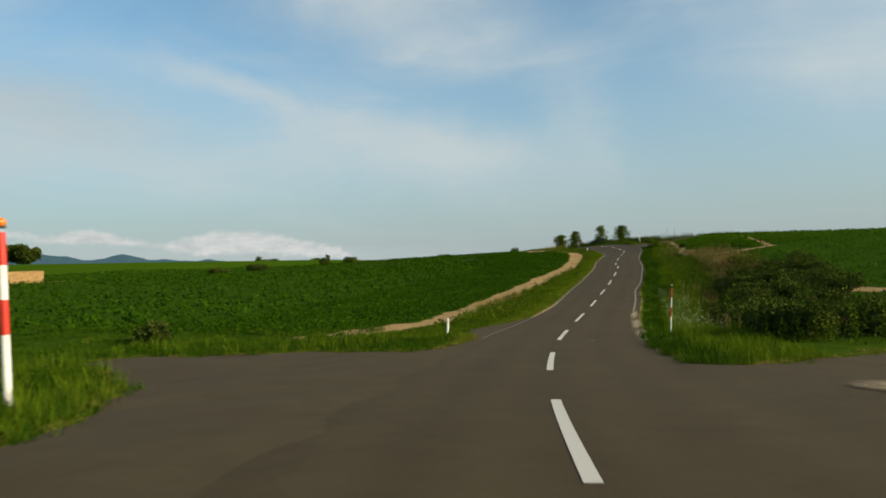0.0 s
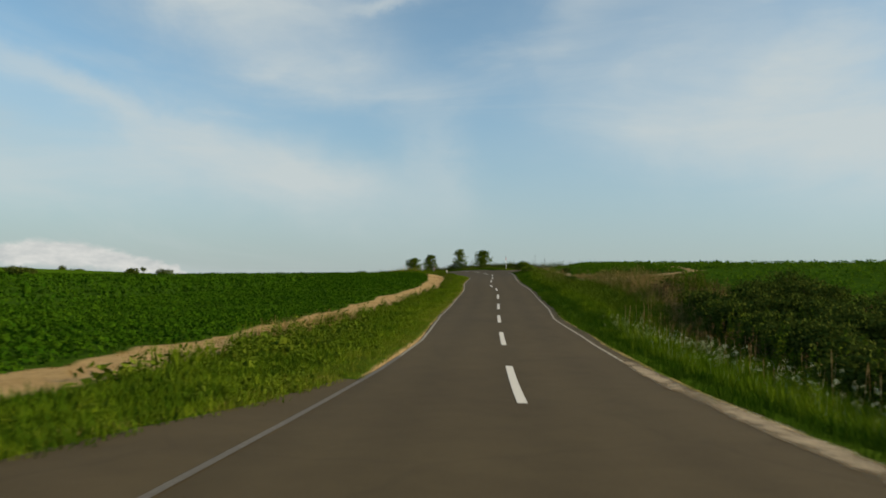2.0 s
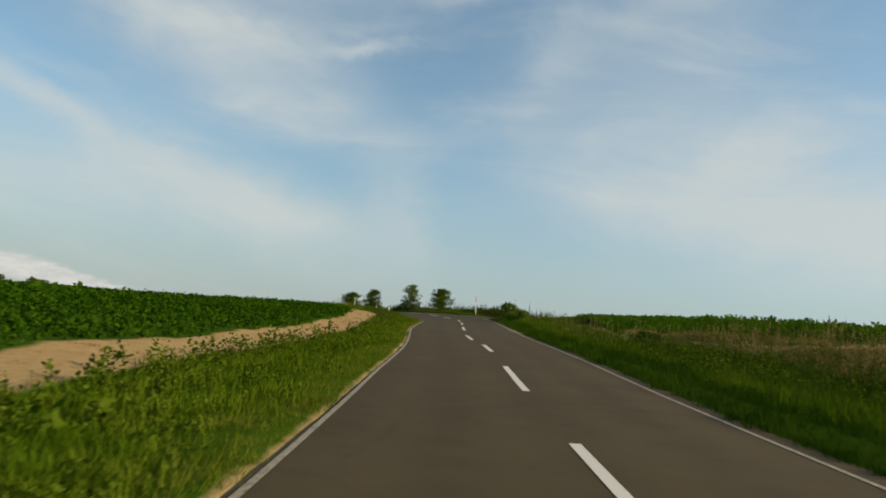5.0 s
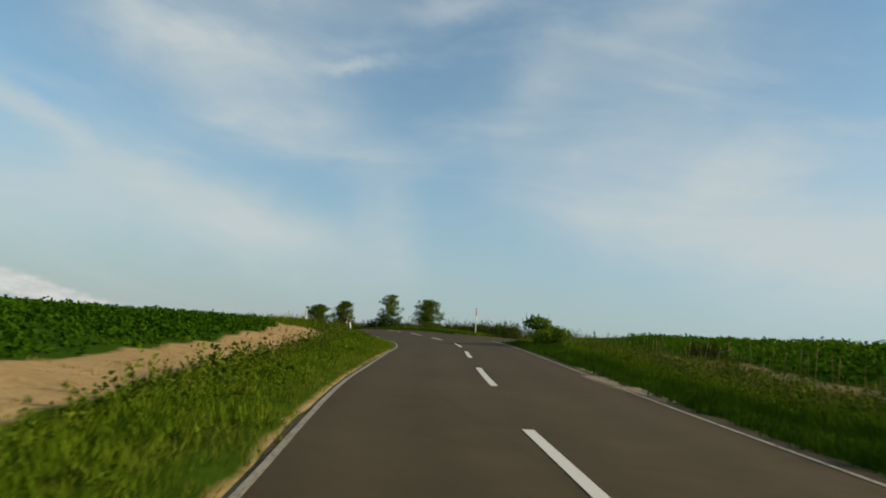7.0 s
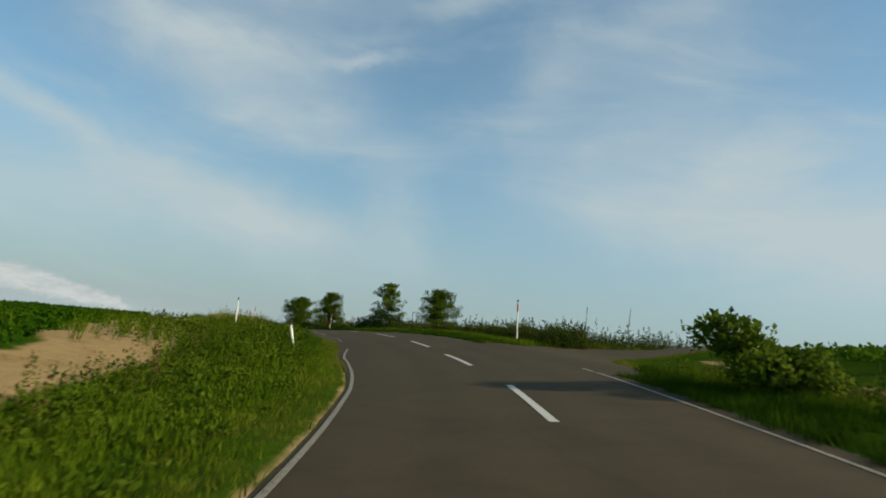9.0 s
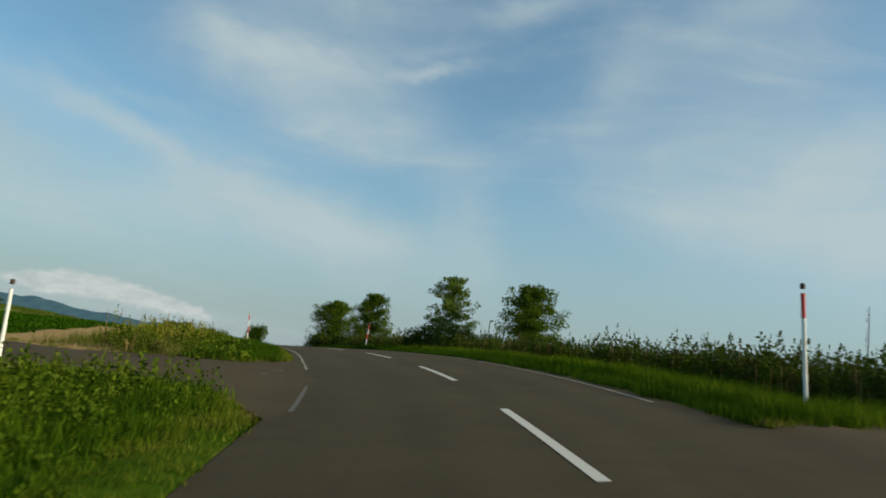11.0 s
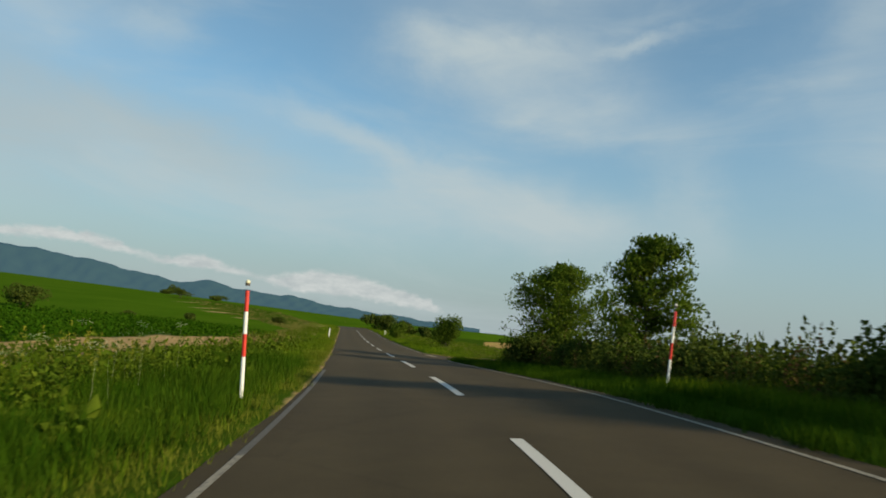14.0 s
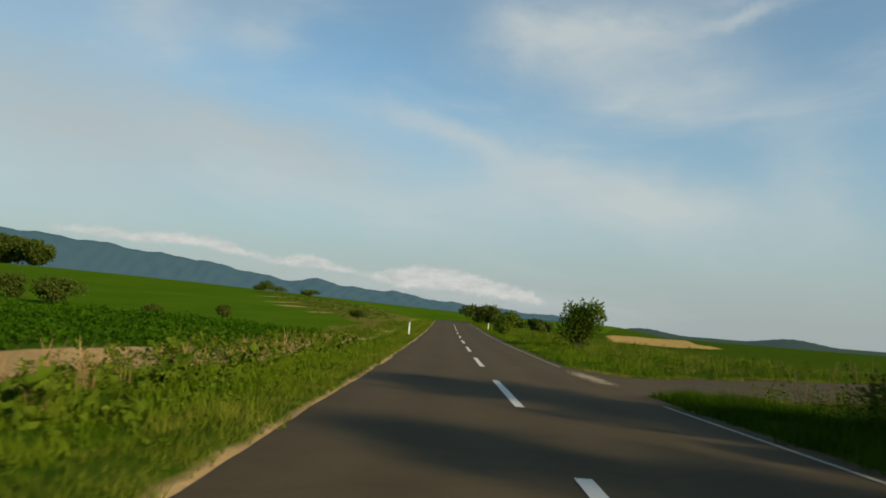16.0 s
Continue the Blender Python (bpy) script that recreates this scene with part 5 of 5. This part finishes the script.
for i in range(58):
    gy = np.random.default_rng(80 + i)
    y = gy.uniform(22, 62)
    d = float(np.interp(y, [22, 40, 48, 60], [7.2, 7.8, 9.8, 11.0])) + 6.0 * gy.uniform(0, 1)**1.2
    k = int(np.abs(LINE[:, 1] - y).argmin())
    x, yy = LINE[k, :2] + NOR[k] * d
    if inside(np.array([[x, yy]]), SIDE_ROADS["crossing_road"])[0] or yy < 19 or (rim_distance(np.array([[x, yy]]), SIDE_ROADS["crossing_road"])[0] < 2.2):
        continue
    shrub("thicket_shrub", x, yy, gy.uniform(2.6, 4.0), gy.uniform(1.0, 1.7) + (0.5 if y > 46 else 0.0), 1700, 0.15, SHRUB, "dark wild shrub in the roadside thicket", 120 + i, "thicket")
for i, (y, d, w, h) in enumerate(((63, 11.5, 2.6, 1.4), (70, 12.2, 2.4, 1.2), (88, 7.6, 1.6, 0.8), (108, 9.2, 1.6, 0.9))):
    k = int(np.abs(LINE[:, 1] - y).argmin())
    x, yy = LINE[k, :2] + NOR[k] * d
    shrub("bank_shrub", x, yy, w, h, 1300, 0.11, SHRUB, "low dark shrub among the weeds on the bank", 230 + i, "bank shrubs")
for i, (x, y, w, h) in enumerate(((-33.5, 242, 7.0, 3.6), (-43, 244.5, 5.0, 3.0), (-11.3, 230.8, 2.2, 0.8), (-2.8, 228.5, 1.4, 1.0), (-54.8, 320, 2.6, 2.6), (-50.8, 151.8, 5.2, 1.4), (-46.3, 165.9, 6.2, 1.9), (-6, 262, 3, 1.2), (-117, 424, 6, 4.5), (-110, 420, 12, 2.2), (-70, 372, 7, 2.0), (-98, 388, 8, 1.8), (-12, 27.5, 1.8, 1.0))):
    shrub("field_bush", x, y, w, h, 2200, 0.30 if w > 4 else 0.16, SHRUB, "dark bush standing in the field", 370 + i, "field bushes")
for i, (x, y, w, h) in enumerate(((8, 296, 6, 3.0), (1, 303, 9, 4.0), (13, 292, 5, 2.6), (-296, 480, 17, 16), (-306, 484, 18, 17), (-318, 492, 24, 19), (-334, 486, 22, 18), (-350, 500, 24, 19), (-368, 492, 22, 18), (-386, 505, 24, 19))):
    shrub("far_tree_clump", x, y, w, h, 2600 if w < 10 else 5200, 0.4 if w < 10 else 1.5, SHRUB, "dark clump of trees at the far edge of the fields", 190 + i, "far trees")

# ---- posts ----


def ring_post(bm, z0, z1, r, sides=14, top=0.0):
    for z, zz in ((z0, z1),):
        tube(bm, (0, 0, z), (0, 0, zz), r, r, sides)
    vs = [v for v in bm.verts if abs(v.co.z - z1) < 1e-5]
    bm.faces.new(sorted(vs, key=lambda v: math.atan2(v.co.y, v.co.x)))
    if top:
        bmesh.ops.bevel(bm, geom=[e for e in bm.edges if all(abs(v.co.z - z1) < 1e-5 for v in e.verts)], offset=top, segments=2, affect="EDGES")


def snow_pole(x, y, height, radius, lean, cap, label, bands):
    top = new("snow_pole")
    top.matrix_world = pose(x, y, height_at(x, y) - 0.05, lean[0], lean[1], 0)
    z = -0.1
    for share, mat in bands:
        bm = bmesh.new()
        zz = min(height, z + share * height)
        ring_post(bm, z, zz - 0.004, radius * (1.0 if mat is WHITE else 1.04))
        part("red_band" if mat is RED else "white_band", bm, mat, top, smooth=False)
        z = zz
    bm = bmesh.new()
    bmesh.ops.create_uvsphere(bm, u_segments=14, v_segments=8, radius=radius * 1.3)
    bmesh.ops.translate(bm, verts=bm.verts[:], vec=(0, 0, height + radius * 1.2))
    part("reflector_cap", bm, cap, top, smooth=True)
    bm = bmesh.new()
    ring_post(bm, height - 0.02, height + 0.02, radius * 1.2)
    part("collar", bm, DARKBARK, top, "dark collar under the cap")
    return tagged(top, label, "snow pole", "snow poles")


STRIPES = [(0.44, WHITE), (0.19, RED), (0.19, WHITE), (0.18, RED)]
snow_pole(-8.35, 12.8, 3.5, 0.075, (0, -1.5), ORANGE, "tall red and white striped snow pole with an orange cap", STRIPES)
snow_pole(8.9, 26.5, 2.0, 0.021, (0, 3.5), PALE, "red and white striped snow pole with a pale cap", STRIPES)
snow_pole(26.45, 142.2, 1.6, 0.034, (0, -2), DARKBARK, "plain white snow pole on the weedy verge", [(0.6, WHITE), (0.4, WHITE)])
snow_pole(41.35, 139.9, 2.45, 0.04, (0, -4), DARKBARK, "white snow pole with a red upper band and dark top", [(0.80, WHITE), (0.2, RED)])
snow_pole(28.22, 172.3, 2.0, 0.033, (0, -4), PALE, "red and white striped snow pole with a pale cap", STRIPES)
snow_pole(35.95, 176.8, 1.9, 0.028, (0, 3), PALE, "leaning red and white striped snow pole", STRIPES)


def delineator(x, y, height, lean, head=WHITE):
    top = new("delineator_post")
    top.matrix_world = pose(x, y, height_at(x, y) - 0.05, 0, lean, 0)
    bm = bmesh.new()
    ring_post(bm, -0.1, height - 0.12, 0.05, 16, 0.0)
    part("post", bm, WHITE, top)
    bm = bmesh.new()
    ring_post(bm, height - 0.118, height, 0.048, 16, 0.02)
    part("head", bm, head, top, "dark worn head" if head is DARKBARK else "")
    bm = bmesh.new()
    ring_post(bm, height - 0.20, height - 0.13, 0.053, 16)
    part("reflector_band", bm, PALE, top, "pale reflective band")
    return tagged(top, "short white plastic delineator post on the verge", "delineator", "delineators")


for x, y, h, l in ((0.1, 28.9, 0.75, 3), (28.7, 132.0, 1.05, -15), (12.2, 229.5, 0.95, 0), (11.0, 262, 0.95, 0)):
    delineator(x, y, h, l, DARKBARK if h > 1 else WHITE)


def hooked_pipe(x, y, height):
    top = new("bent_pipe")
    top.location = (x, y, height_at(x, y) - 0.05)
    bm = bmesh.new()
    pts = [(0, 0, 0), (0, 0, height * 0.8), (0.02, 0, height)] + [(0.07 - 0.05 * math.cos(a), 0, height + 0.05 * math.sin(a)) for a in (0.6, 1.2, 1.8, 2.4, 3.0)]
    for a, b in zip(pts, pts[1:]):
        tube(bm, a, b, 0.028, 0.028, 8)
    part("pipe", bm, DARKBARK, top)
    return tagged(top, "dark pipe with a hooked top standing in the hedge", "pipe")


hooked_pipe(42.6, 168.4, 2.5)


def dead_stalk(x, y, height, seed):
    g = np.random.default_rng(seed)
    top = new("dead_stalk")
    top.location = (x, y, height_at(x, y) - 0.05)
    bm = bmesh.new()
    p = Vector((0, 0, 0))
    for i in range(6):
        q = Vector((p.x + g.normal(0, 0.02), p.y + g.normal(0, 0.02), height * (i + 1) / 6))
        tube(bm, p, q, 0.028 - 0.003 * i, 0.025 - 0.003 * i, 6)
        p = q
    part("stem", bm, DARKBARK, top)
    bm = bmesh.new()
    for i in range(16):
        z = height * g.uniform(0.45, 0.97)
        a, r = g.uniform(0, 6.283), 0.16 * (1.15 - z / height)
        tube(bm, (0, 0, z), (r * math.cos(a), r * math.sin(a), z + r * 1.2), 0.012, 0.004, 4)
    part("twigs", bm, DARKBARK, top)
    return tagged(top, "tall dead flower stalk standing above the weeds", "stalk", "dead stalks")


dead_stalk(49.6, 147.3, 3.2, 301)
dead_stalk(49.0, 140.9, 2.6, 302)


def crate_stack(x, y, turn):
    top = new("timber_crate")
    top.matrix_world = pose(x, y, height_at(x, y), 0, 0, turn)
    for i in range(14):
        bm = bmesh.new()
        bmesh.ops.create_cube(bm, size=1, matrix=Matrix.Translation((-2.7 + 0.41 * i, -0.75, 0.95)) @ Matrix.Diagonal((0.38, 0.05, 1.9, 1)))
        bmesh.ops.bevel(bm, geom=bm.edges[:], offset=0.01, segments=1, affect="EDGES")
        part("plank", bm, TIMBER, top)
    bm = bmesh.new()
    bmesh.ops.create_cube(bm, size=1, matrix=Matrix.Translation((0, 0.05, 0.9)) @ Matrix.Diagonal((5.6, 1.5, 1.8, 1)))
    bmesh.ops.bevel(bm, geom=bm.edges[:], offset=0.03, segments=1, affect="EDGES")
    part("body", bm, TIMBER, top)
    return tagged(top, "weathered wooden field crate with upright planks", "crate", "field crates")


crate_stack(-66.5, 106, 28)
crate_stack(-72.0, 103.2, 28)
